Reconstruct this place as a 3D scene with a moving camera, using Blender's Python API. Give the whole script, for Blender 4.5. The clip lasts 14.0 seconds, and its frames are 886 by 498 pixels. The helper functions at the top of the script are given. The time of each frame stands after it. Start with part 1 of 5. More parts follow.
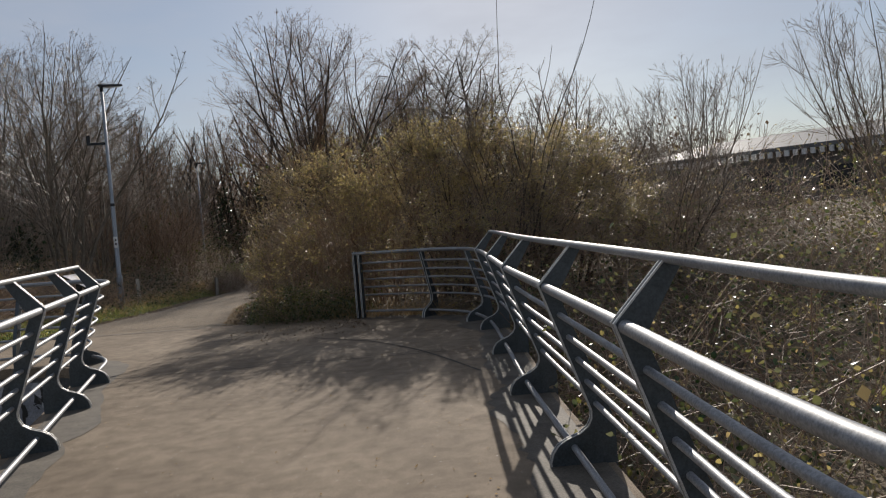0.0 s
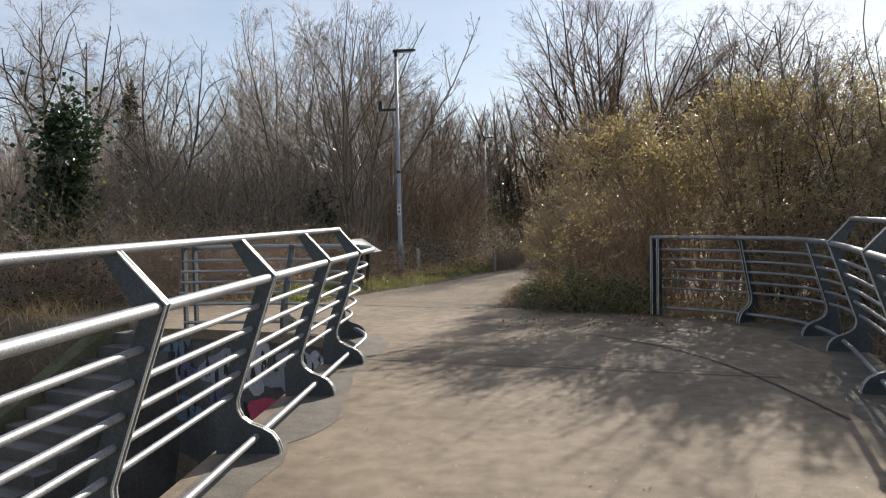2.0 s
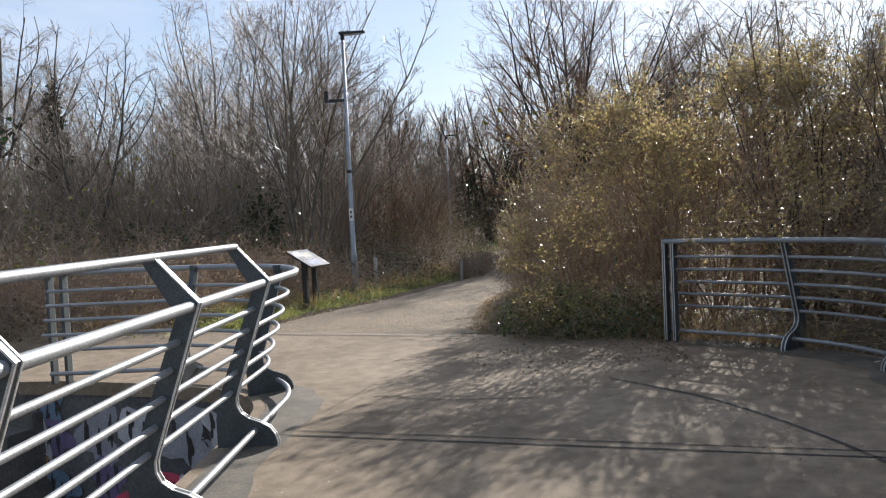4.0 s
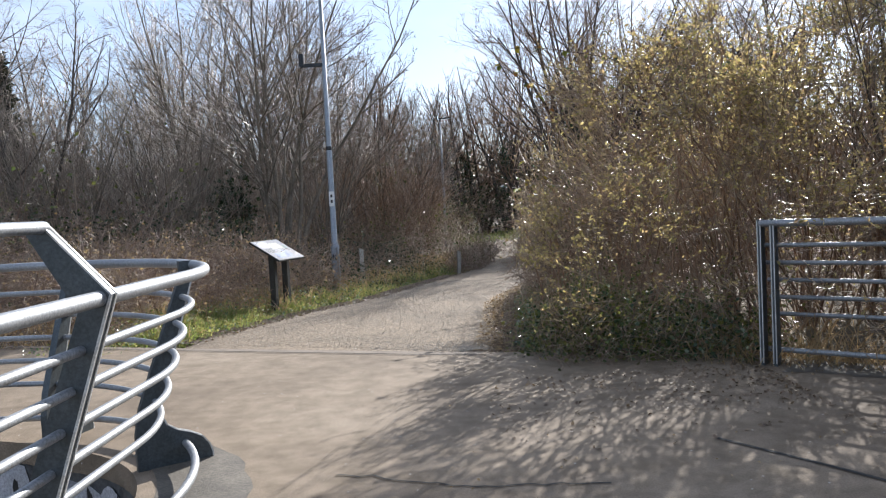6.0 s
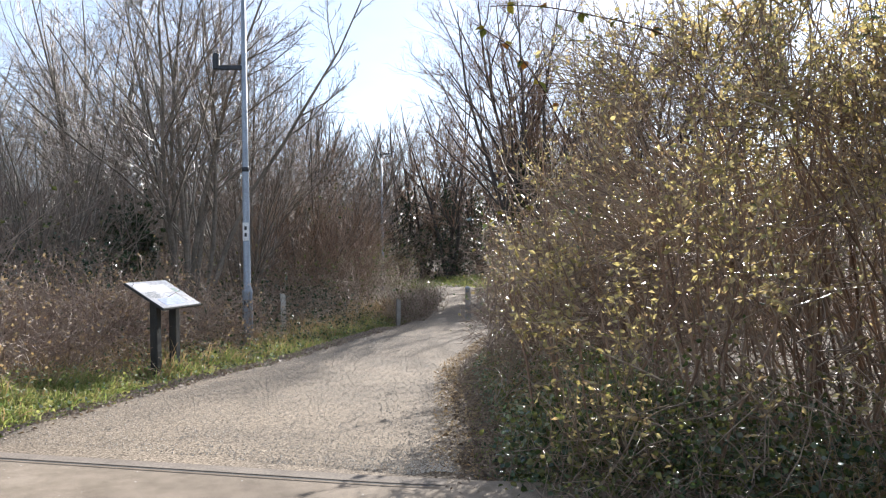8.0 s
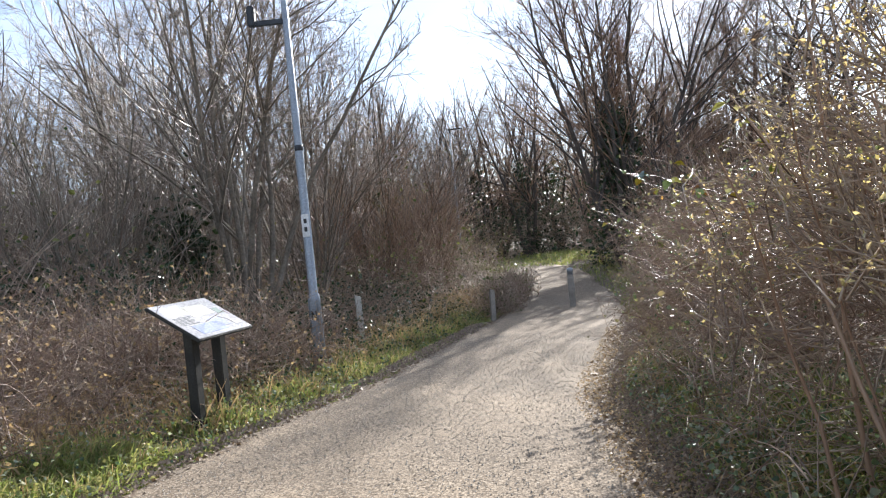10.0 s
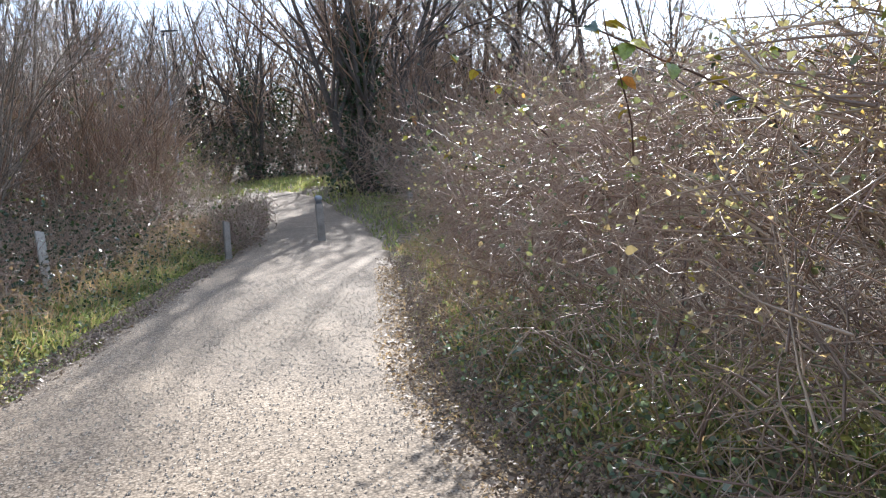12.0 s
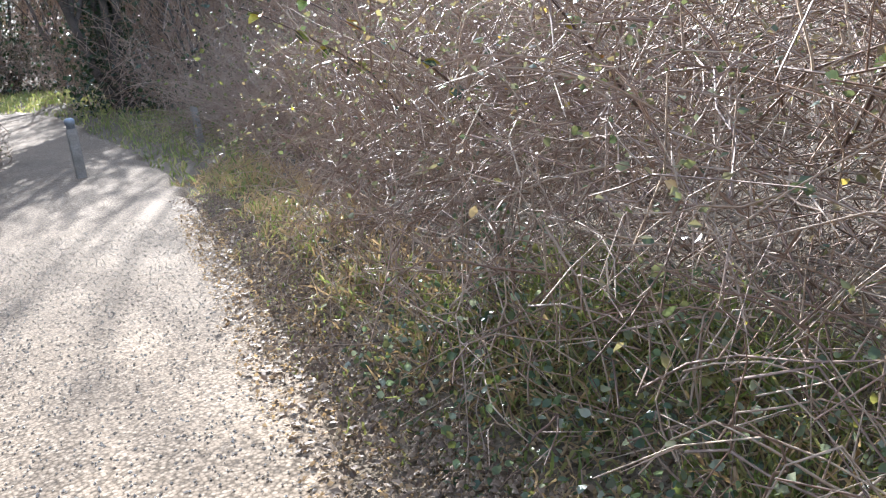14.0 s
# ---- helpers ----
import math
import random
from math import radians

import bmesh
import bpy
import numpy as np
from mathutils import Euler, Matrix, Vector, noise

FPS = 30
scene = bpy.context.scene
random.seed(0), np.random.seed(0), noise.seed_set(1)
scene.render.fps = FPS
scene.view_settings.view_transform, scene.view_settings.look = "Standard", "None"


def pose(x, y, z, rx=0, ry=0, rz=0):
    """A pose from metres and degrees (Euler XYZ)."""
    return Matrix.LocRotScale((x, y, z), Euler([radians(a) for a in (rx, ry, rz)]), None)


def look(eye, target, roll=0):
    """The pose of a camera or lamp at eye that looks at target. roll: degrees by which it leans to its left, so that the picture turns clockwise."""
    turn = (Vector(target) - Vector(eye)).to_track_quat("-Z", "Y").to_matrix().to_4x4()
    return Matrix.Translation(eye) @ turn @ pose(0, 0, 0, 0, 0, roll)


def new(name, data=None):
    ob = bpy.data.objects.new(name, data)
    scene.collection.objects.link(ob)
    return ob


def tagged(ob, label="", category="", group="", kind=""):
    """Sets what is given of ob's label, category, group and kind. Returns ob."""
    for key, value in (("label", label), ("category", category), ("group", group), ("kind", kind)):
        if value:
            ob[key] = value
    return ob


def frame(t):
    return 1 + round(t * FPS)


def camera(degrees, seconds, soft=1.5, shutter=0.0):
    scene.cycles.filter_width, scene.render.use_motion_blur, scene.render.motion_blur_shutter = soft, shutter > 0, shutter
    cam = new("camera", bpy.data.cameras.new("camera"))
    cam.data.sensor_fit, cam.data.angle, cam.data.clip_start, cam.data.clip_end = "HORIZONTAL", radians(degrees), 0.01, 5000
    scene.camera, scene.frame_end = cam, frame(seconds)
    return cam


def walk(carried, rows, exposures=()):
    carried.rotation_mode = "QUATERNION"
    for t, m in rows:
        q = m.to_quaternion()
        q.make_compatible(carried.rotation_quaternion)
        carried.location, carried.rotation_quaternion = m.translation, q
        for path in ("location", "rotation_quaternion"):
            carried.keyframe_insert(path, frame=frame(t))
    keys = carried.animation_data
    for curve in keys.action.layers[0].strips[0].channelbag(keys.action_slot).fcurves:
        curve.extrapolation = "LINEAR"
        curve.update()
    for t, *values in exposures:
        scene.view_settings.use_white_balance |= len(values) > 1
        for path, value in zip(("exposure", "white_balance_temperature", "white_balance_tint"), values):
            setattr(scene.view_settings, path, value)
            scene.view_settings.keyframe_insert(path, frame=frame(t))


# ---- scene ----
cam = camera(60.0, 14.0, soft=1.2)
PATH = [
    (0, (0.099, -0.04, 1.618), (0.656, 1.88, 1.542), -4.5),
    (0.5, (0.08, 0.386, 1.598), (0.399, 2.357, 1.495), -4.3),
    (1, (0.075, 0.869, 1.581), (0.075, 2.868, 1.511), -2.6),
    (1.5, (0.097, 1.436, 1.557), (0.03, 3.434, 1.493), -2.0),
    (2, (0.17, 1.977, 1.516), (0.015, 3.969, 1.43), -1.2),
    (2.5, (0.179, 2.599, 1.531), (-0.052, 4.584, 1.466), -1.3),
    (3, (0.204, 3.266, 1.515), (-0.026, 5.252, 1.449), -1.6),
    (3.5, (0.153, 3.927, 1.536), (0.03, 5.922, 1.463), -3.0),
    (3.7, (0.129, 4.161, 1.536), (0.049, 6.157, 1.459), -2.6),
    (5.8, (-0.071, 6.883, 1.42), (-0.103, 8.88, 1.316), -2.9),
    (6, (-0.065, 7.144, 1.394), (-0.109, 9.14, 1.289), -3.0),
    (6.5, (-0.114, 7.829, 1.383), (-0.071, 9.819, 1.182), -3.2),
    (7, (-0.062, 8.541, 1.365), (0.35, 10.498, 1.326), -2.1),
    (7.5, (-0.07, 9.235, 1.37), (0.382, 11.184, 1.385), -1.8),
    (8, (-0.181, 9.938, 1.342), (-0.055, 11.934, 1.347), -0.9),
    (8.2, (-0.263, 10.21, 1.348), (-0.287, 12.208, 1.271), -1.2),
    (10.3, (-0.603, 13.033, 1.404), (-0.625, 15.032, 1.369), -6.7),
    (10.5, (-0.642, 13.272, 1.397), (-0.579, 15.27, 1.325), -5.9),
    (11, (-0.695, 13.908, 1.373), (-0.529, 15.899, 1.27), -4.9),
    (11.5, (-0.763, 14.5, 1.36), (-0.5, 16.475, 1.18), -2.7),
    (12, (-0.756, 15.097, 1.324), (-0.127, 16.974, 1.04), -3.8),
    (12.5, (-0.719, 15.696, 1.312), (0.223, 17.401, 0.86), -4.4),
    (13, (-0.625, 16.319, 1.281), (0.399, 17.948, 0.738), -5.0),
    (13.5, (-0.56, 16.958, 1.277), (0.505, 18.559, 0.726), -5.3),
    (14, (-0.506, 17.568, 1.258), (0.597, 19.138, 0.691), -5.3),
]
EXPOSURES = [(0.0, -0.14, 6750, 12), (1.5, 0.42, 6750, 11), (3.0, 0.72, 6600, 10), (6.0, 1.04, 6100, 11), (7.0, 1.39, 6100, 11), (7.5, 1.44, 6150, 11), (8.0, 1.26, 6100, 11), (8.2, 1.26, 6100, 11), (10.5, 1.42, 6150, 11), (11.5, 1.54, 6000, 11), (12.5, 1.82, 5750, 11), (14.0, 2.02, 5750, 11)]
walk(cam, [(t, look(eye, target, roll)) for t, eye, target, roll in PATH], exposures=EXPOSURES)

# ---- light ----
SUN_AZ, SUN_EL = 22.0, 26.0          # degrees right of +y, degrees up
sun_way = Vector((math.sin(radians(SUN_AZ)) * math.cos(radians(SUN_EL)), math.cos(radians(SUN_AZ)) * math.cos(radians(SUN_EL)), math.sin(radians(SUN_EL))))
world = bpy.data.worlds.new("sky")
scene.world = world
world.use_nodes = True
wn, wl = world.node_tree.nodes, world.node_tree.links
sky = wn.new("ShaderNodeTexSky")
sky.sky_type, sky.sun_disc = "NISHITA", False
sky.sun_elevation, sky.sun_rotation = radians(SUN_EL), radians(SUN_AZ)
sky.air_density, sky.dust_density, sky.ozone_density = 1.0, 0.4, 2.5
# thin high cloud
wc = wn.new("ShaderNodeTexCoord")
wm = wn.new("ShaderNodeMapping")
wm.inputs["Scale"].default_value = (1.2, 1.2, 4.0)
cn = wn.new("ShaderNodeTexNoise")
cn.inputs["Scale"].default_value, cn.inputs["Detail"].default_value, cn.inputs["Roughness"].default_value = 2.4, 7.0, 0.55
cr = wn.new("ShaderNodeValToRGB")
cr.color_ramp.elements[0].position, cr.color_ramp.elements[1].position = 0.4, 0.72
cr.color_ramp.elements[0].color = (0.3, 0.3, 0.3, 1)
cr.color_ramp.elements[1].color = (0.78, 0.78, 0.78, 1)
cmix = wn.new("ShaderNodeMix")
cmix.data_type = "RGBA"
cmix.inputs["B"].default_value = (6.4, 7.0, 8.2, 1)
wl.new(wc.outputs["Generated"], wm.inputs["Vector"])
wl.new(wm.outputs["Vector"], cn.inputs["Vector"])
wl.new(cn.outputs["Fac"], cr.inputs["Fac"])
wl.new(cr.outputs["Color"], cmix.inputs["Factor"])
wl.new(sky.outputs["Color"], cmix.inputs["A"])
wl.new(cmix.outputs["Result"], wn["Background"].inputs["Color"])
wn["Background"].inputs["Strength"].default_value = 0.077
sun = new("sun", bpy.data.lights.new("sun", "SUN"))
sun.data.energy, sun.data.angle, sun.data.color = 5.0, radians(0.5), (1.0, 0.945, 0.86)
sun.matrix_world = look(sun_way * 60, (0, 0, 0))


# ---- materials ----
def material(name, rough=0.8, metal=0.0):
    m = bpy.data.materials.new(name)
    m.use_nodes = True
    b = m.node_tree.nodes["Principled BSDF"]
    b.inputs["Roughness"].default_value, b.inputs["Metallic"].default_value = rough, metal
    return m, m.node_tree.nodes, m.node_tree.links, b


def ramp(nodes, stops):
    r = nodes.new("ShaderNodeValToRGB")
    while len(r.color_ramp.elements) < len(stops):
        r.color_ramp.elements.new(0.5)
    for e, (p, c) in zip(r.color_ramp.elements, stops):
        e.position, e.color = p, (*c, 1)
    return r


def noise_node(nodes, links, scale, detail=4.0, rough=0.6, where=None):
    n = nodes.new("ShaderNodeTexNoise")
    n.inputs["Scale"].default_value, n.inputs["Detail"].default_value, n.inputs["Roughness"].default_value = scale, detail, rough
    if where:
        links.new(where, n.inputs["Vector"])
    return n


def place(nodes, space="Object"):
    return nodes.new("ShaderNodeTexCoord").outputs[space]


def mixed(nodes, links, a, b, fac, mode="MIX"):
    x = nodes.new("ShaderNodeMix")
    x.data_type, x.blend_type = "RGBA", mode
    for key, v in (("Factor", fac), ("A", a), ("B", b)):
        if isinstance(v, bpy.types.NodeSocket):
            links.new(v, x.inputs[key])
        elif key == "Factor":
            x.inputs["Factor"].default_value = v
        else:
            x.inputs[key].default_value = (*v, 1)
    return x.outputs["Result"]


def bumped(nodes, links, bsdf, height, strength=0.4, dist=0.01):
    bp = nodes.new("ShaderNodeBump")
    bp.inputs["Strength"].default_value, bp.inputs["Distance"].default_value = strength, dist
    links.new(height, bp.inputs["Height"])
    links.new(bp.outputs["Normal"], bsdf.inputs["Normal"])


def surface(name, low, high, coarse, fine, rough=0.8, metal=0.0, bump=0.3, dist=0.01, speck=None):
    """A weathered surface: large stains between two colours, fine grain over it, and relief."""
    m, n, l, b = material(name, rough, metal)
    w = place(n)
    big, small = noise_node(n, l, coarse, 5, 0.6, w), noise_node(n, l, fine, 3, 0.7, w)
    base = ramp(n, [(0.3, low), (0.7, high)])
    l.new(big.outputs["Fac"], base.inputs["Fac"])
    grain = ramp(n, [(0.3, (0.62, 0.62, 0.62)), (0.7, (1.25, 1.25, 1.25))])
    l.new(small.outputs["Fac"], grain.inputs["Fac"])
    col = mixed(n, l, base.outputs["Color"], grain.outputs["Color"], 1.0, "MULTIPLY")
    if speck:
        scale, colour, cut = speck
        v = n.new("ShaderNodeTexVoronoi")
        v.inputs["Scale"].default_value = scale
        l.new(w, v.inputs["Vector"])
        k = ramp(n, [(cut, (1, 1, 1)), (cut + 0.05, (0, 0, 0))])
        l.new(v.outputs["Distance"], k.inputs["Fac"])
        pick = noise_node(n, l, scale * 0.31, 1, 0.5, w)
        pk = ramp(n, [(0.5, (0, 0, 0)), (0.56, (1, 1, 1))])
        l.new(pick.outputs["Fac"], pk.inputs["Fac"])
        both = mixed(n, l, k.outputs["Color"], pk.outputs["Color"], 1.0, "MULTIPLY")
        col = mixed(n, l, col, colour, both)
    l.new(col, b.inputs["Base Color"])
    bumped(n, l, b, small.outputs["Fac"], bump, dist)
    return m


def foliage(name, colours, through_light=0.45, gloss=0.42):
    """Leaves or stalks: colour by piece, light passing through, a waxy shine."""
    m, n, l, b = material(name, gloss)
    g = n.new("ShaderNodeNewGeometry")
    stops = [(i / max(1, len(colours) - 1), c) for i, c in enumerate(colours)]
    r = ramp(n, stops)
    l.new(g.outputs["Random Per Island"], r.inputs["Fac"])
    l.new(r.outputs["Color"], b.inputs["Base Color"])
    if through_light:
        t = n.new("ShaderNodeBsdfTranslucent")
        bright = mixed(n, l, r.outputs["Color"], (1.3, 1.25, 1.0), 1.0, "MULTIPLY")
        l.new(bright, t.inputs["Color"])
        mx = n.new("ShaderNodeMixShader")
        mx.inputs["Fac"].default_value = through_light
        l.new(b.outputs["BSDF"], mx.inputs[1])
        l.new(t.outputs["BSDF"], mx.inputs[2])
        l.new(mx.outputs["Shader"], n["Material Output"].inputs["Surface"])
    return m


def concrete_material():
    m, n, l, b = material("path_concrete", 0.88)
    w = place(n)
    big, mid, small = noise_node(n, l, 0.55, 6, 0.62, w), noise_node(n, l, 5.0, 5, 0.65, w), noise_node(n, l, 130, 4, 0.75, w)
    base = ramp(n, [(0.32, (0.18, 0.139, 0.1)), (0.55, (0.25, 0.197, 0.143)), (0.75, (0.29, 0.234, 0.175))])
    l.new(big.outputs["Fac"], base.inputs["Fac"])
    stain = ramp(n, [(0.35, (0.72, 0.71, 0.68)), (0.62, (1.08, 1.08, 1.08))])
    l.new(mid.outputs["Fac"], stain.inputs["Fac"])
    grain = ramp(n, [(0.36, (0.55, 0.55, 0.55)), (0.52, (1.0, 1.0, 1.0)), (0.66, (1.4, 1.38, 1.34))])
    l.new(small.outputs["Fac"], grain.inputs["Fac"])
    col = mixed(n, l, mixed(n, l, base.outputs["Color"], stain.outputs["Color"], 1.0, "MULTIPLY"), grain.outputs["Color"], 1.0, "MULTIPLY")
    # scattered pale chips and dark spots
    v = n.new("ShaderNodeTexVoronoi")
    v.inputs["Scale"].default_value = 9.0
    l.new(w, v.inputs["Vector"])
    k = ramp(n, [(0.045, (1, 1, 1)), (0.06, (0, 0, 0))])
    l.new(v.outputs["Distance"], k.inputs["Fac"])
    col = mixed(n, l, col, (0.5, 0.47, 0.42), k.outputs["Color"])
    l.new(col, b.inputs["Base Color"])
    b.inputs["Specular IOR Level"].default_value = 0.25
    bumped(n, l, b, small.outputs["Fac"], 0.35, 0.004)
    return m


def gravel_material():
    m, n, l, b = material("bonded_gravel", 0.9)
    w = place(n)
    v = n.new("ShaderNodeTexVoronoi")
    v.inputs["Scale"].default_value = 64.0
    l.new(w, v.inputs["Vector"])
    stone = ramp(n, [(0.0, (0.15, 0.12, 0.09)), (0.3, (0.25, 0.197, 0.143)), (0.75, (0.315, 0.252, 0.188)), (1.0, (0.42, 0.35, 0.27))])
    sep = n.new("ShaderNodeSeparateColor")
    l.new(v.outputs["Color"], sep.inputs["Color"])
    l.new(sep.outputs["Red"], stone.inputs["Fac"])
    gap = ramp(n, [(0.4, (1, 1, 1)), (0.75, (0.38, 0.36, 0.33))])
    l.new(v.outputs["Distance"], gap.inputs["Fac"])
    big = noise_node(n, l, 0.8, 5, 0.6, w)
    stain = ramp(n, [(0.3, (0.75, 0.74, 0.72)), (0.65, (1.1, 1.08, 1.03))])
    l.new(big.outputs["Fac"], stain.inputs["Fac"])
    col = mixed(n, l, mixed(n, l, stone.outputs["Color"], gap.outputs["Color"], 1.0, "MULTIPLY"), stain.outputs["Color"], 1.0, "MULTIPLY")
    # dark pits where chippings have come away
    pit = n.new("ShaderNodeTexVoronoi")
    pit.inputs["Scale"].default_value = 21.0
    l.new(w, pit.inputs["Vector"])
    hole = ramp(n, [(0.16, (0.34, 0.31, 0.28)), (0.3, (1, 1, 1))])
    l.new(pit.outputs["Distance"], hole.inputs["Fac"])
    col = mixed(n, l, col, hole.outputs["Color"], 0.5, "MULTIPLY")
    l.new(col, b.inputs["Base Color"])
    b.inputs["Specular IOR Level"].default_value = 0.2
    inv = n.new("ShaderNodeMath")
    inv.operation = "SUBTRACT"
    inv.inputs[0].default_value = 1.0
    l.new(v.outputs["Distance"], inv.inputs[1])
    bumped(n, l, b, inv.outputs[0], 0.3, 0.005)
    return m


M = {
    "concrete": concrete_material(),
    "gravel": gravel_material(),
    "stone_chip": foliage("loose_stone", [(0.2, 0.17, 0.13), (0.36, 0.31, 0.24), (0.5, 0.45, 0.37), (0.28, 0.23, 0.18)], 0, 0.75),
    "damp": surface("damp_concrete", (0.075, 0.066, 0.052), (0.165, 0.142, 0.112), 3.5, 60, 0.8),
    "mortar": surface("worn_mortar", (0.13, 0.1, 0.072), (0.23, 0.185, 0.14), 4.0, 55, 0.9),
    "joint": surface("joint_filler", (0.03, 0.028, 0.025), (0.06, 0.055, 0.05), 3, 60, 0.9),
    "soil": surface("woodland_soil", (0.1, 0.078, 0.052), (0.21, 0.165, 0.11), 0.7, 14, 0.95, bump=0.8, dist=0.06),
    "wall": surface("retaining_wall_concrete", (0.05, 0.052, 0.055), (0.13, 0.128, 0.125), 0.9, 25, 0.85, speck=(7, (0.06, 0.06, 0.06), 0.2)),
    "step": surface("worn_step_concrete", (0.06, 0.058, 0.054), (0.17, 0.16, 0.145), 1.6, 40, 0.88),
    "moss": surface("mossy_concrete", (0.05, 0.055, 0.02), (0.16, 0.15, 0.08), 2.5, 30, 0.95, bump=0.8, dist=0.03),
    "galv": surface("galvanised_tube", (0.25, 0.26, 0.272), (0.37, 0.38, 0.39), 3, 90, 0.55, 0.55, 0.2, 0.002),
    "post": surface("painted_steel_post", (0.045, 0.057, 0.063), (0.085, 0.1, 0.11), 4, 70, 0.42, 0.2, 0.15, 0.002),
    "edge": surface("worn_steel_edge", (0.5, 0.5, 0.49), (0.68, 0.68, 0.66), 9, 120, 0.4, 0.3, 0.2, 0.002),
    "lamp": surface("galvanised_lamp_column", (0.24, 0.27, 0.3), (0.36, 0.39, 0.42), 2, 60, 0.5, 0.5, 0.1, 0.002),
    "dark_metal": surface("dark_lamp_metal", (0.025, 0.027, 0.03), (0.05, 0.052, 0.056), 5, 80, 0.45, 0.4, 0.1, 0.002),
    "timber": surface("dark_stained_timber", (0.022, 0.022, 0.018), (0.05, 0.048, 0.04), 4, 60, 0.75, bump=0.5, dist=0.004),
    "grey_timber": surface("weathered_timber", (0.2, 0.18, 0.15), (0.34, 0.31, 0.27), 5, 70, 0.8, bump=0.5, dist=0.004),
    # stake timber: sun on its sawn side is put into this lighter colour
    "sunlit_timber": surface("sunlit_sawn_timber", (0.42, 0.39, 0.33), (0.58, 0.55, 0.48), 5, 70, 0.8, bump=0.4, dist=0.003),
    "bark": surface("grey_brown_bark", (0.12, 0.1, 0.075), (0.27, 0.23, 0.18), 2.2, 26, 0.9, bump=0.7, dist=0.02),
    "dark_bark": surface("dark_bark", (0.055, 0.046, 0.038), (0.13, 0.108, 0.088), 2.2, 26, 0.9, bump=0.7, dist=0.02),
    "twig": foliage("bare_twigs", [(0.15, 0.115, 0.088), (0.25, 0.195, 0.148), (0.37, 0.31, 0.245)], 0, 0.48),
    "red_twig": foliage("reddish_twigs", [(0.17, 0.1, 0.065), (0.3, 0.19, 0.12), (0.42, 0.3, 0.2)], 0.15, 0.38),
    "bush_twig": foliage("bush_twigs", [(0.19, 0.135, 0.1), (0.32, 0.24, 0.175), (0.48, 0.385, 0.285)], 0.2, 0.38),
    "cane": foliage("dead_canes", [(0.19, 0.12, 0.085), (0.31, 0.21, 0.15), (0.45, 0.36, 0.27), (0.25, 0.165, 0.13)], 0.15, 0.58),
    "olive_leaf": foliage("olive_leaves", [(0.23, 0.2, 0.085), (0.38, 0.325, 0.145), (0.52, 0.44, 0.235), (0.4, 0.28, 0.165)], 0.52, 0.3),
    "bramble_leaf": foliage("bramble_leaves", [(0.05, 0.085, 0.03), (0.1, 0.125, 0.04), (0.2, 0.2, 0.06), (0.08, 0.09, 0.045)], 0.5, 0.32),
    "shoot_leaf": foliage("bramble_top_leaves", [(0.06, 0.085, 0.045), (0.11, 0.13, 0.06), (0.19, 0.19, 0.09), (0.2, 0.15, 0.09), (0.14, 0.16, 0.1), (0.27, 0.25, 0.12)], 0.38, 0.28),
    "yellow_leaf": foliage("yellowing_leaves", [(0.3, 0.29, 0.06), (0.4, 0.34, 0.08), (0.42, 0.24, 0.07), (0.24, 0.27, 0.07)], 0.55, 0.4),
    "weed_leaf": foliage("weed_leaves", [(0.06, 0.1, 0.06), (0.11, 0.16, 0.09), (0.19, 0.23, 0.15), (0.3, 0.33, 0.26)], 0.45, 0.28),
    "yellow_one": surface("yellow_leaf", (0.42, 0.36, 0.03), (0.55, 0.45, 0.05), 18, 90, 0.4),
    "green_one": surface("green_leaf", (0.13, 0.19, 0.03), (0.3, 0.34, 0.06), 18, 90, 0.38),
    "dark_one": surface("dark_leaf", (0.03, 0.06, 0.03), (0.06, 0.1, 0.05), 18, 90, 0.35),
    "orange_one": surface("orange_leaf", (0.45, 0.16, 0.03), (0.6, 0.3, 0.05), 18, 90, 0.4),
    "shoot_stem": surface("shoot_stem", (0.07, 0.035, 0.03), (0.14, 0.09, 0.06), 20, 90, 0.5),
    "ivy_leaf": foliage("ivy_leaves", [(0.012, 0.028, 0.01), (0.025, 0.05, 0.016), (0.04, 0.07, 0.025)], 0.2, 0.28),
    "grass": foliage("verge_grass", [(0.12, 0.18, 0.05), (0.24, 0.29, 0.085), (0.38, 0.36, 0.16), (0.21, 0.21, 0.09), (0.17, 0.22, 0.075)], 0.5, 0.5),
    "dry_grass": foliage("dry_grass", [(0.28, 0.19, 0.1), (0.44, 0.33, 0.19), (0.36, 0.25, 0.15)], 0.4, 0.6),
    "litter": foliage("leaf_litter", [(0.09, 0.06, 0.04), (0.18, 0.125, 0.08), (0.32, 0.24, 0.16), (0.14, 0.09, 0.06)], 0.2, 0.6),
    "conifer": foliage("conifer_needles", [(0.02, 0.03, 0.015), (0.05, 0.05, 0.025)], 0.1, 0.6),
    "roof": surface("profiled_roof_sheet", (0.1, 0.105, 0.11), (0.16, 0.165, 0.17), 1.5, 20, 0.6, 0.2),
    "cladding": surface("building_cladding", (0.12, 0.11, 0.1), (0.2, 0.18, 0.16), 0.6, 12, 0.8),
    "white_paint": surface("white_paint_marking", (0.62, 0.62, 0.6), (0.78, 0.78, 0.76), 8, 90, 0.6),
    "black": surface("black_paint", (0.015, 0.015, 0.015), (0.03, 0.03, 0.03), 8, 90, 0.5),
}


def paint(name, c):
    return surface(name, tuple(v * 0.7 for v in c), c, 5, 60, 0.6)


# ---- mesh tools ----
rng = np.random.default_rng(7)


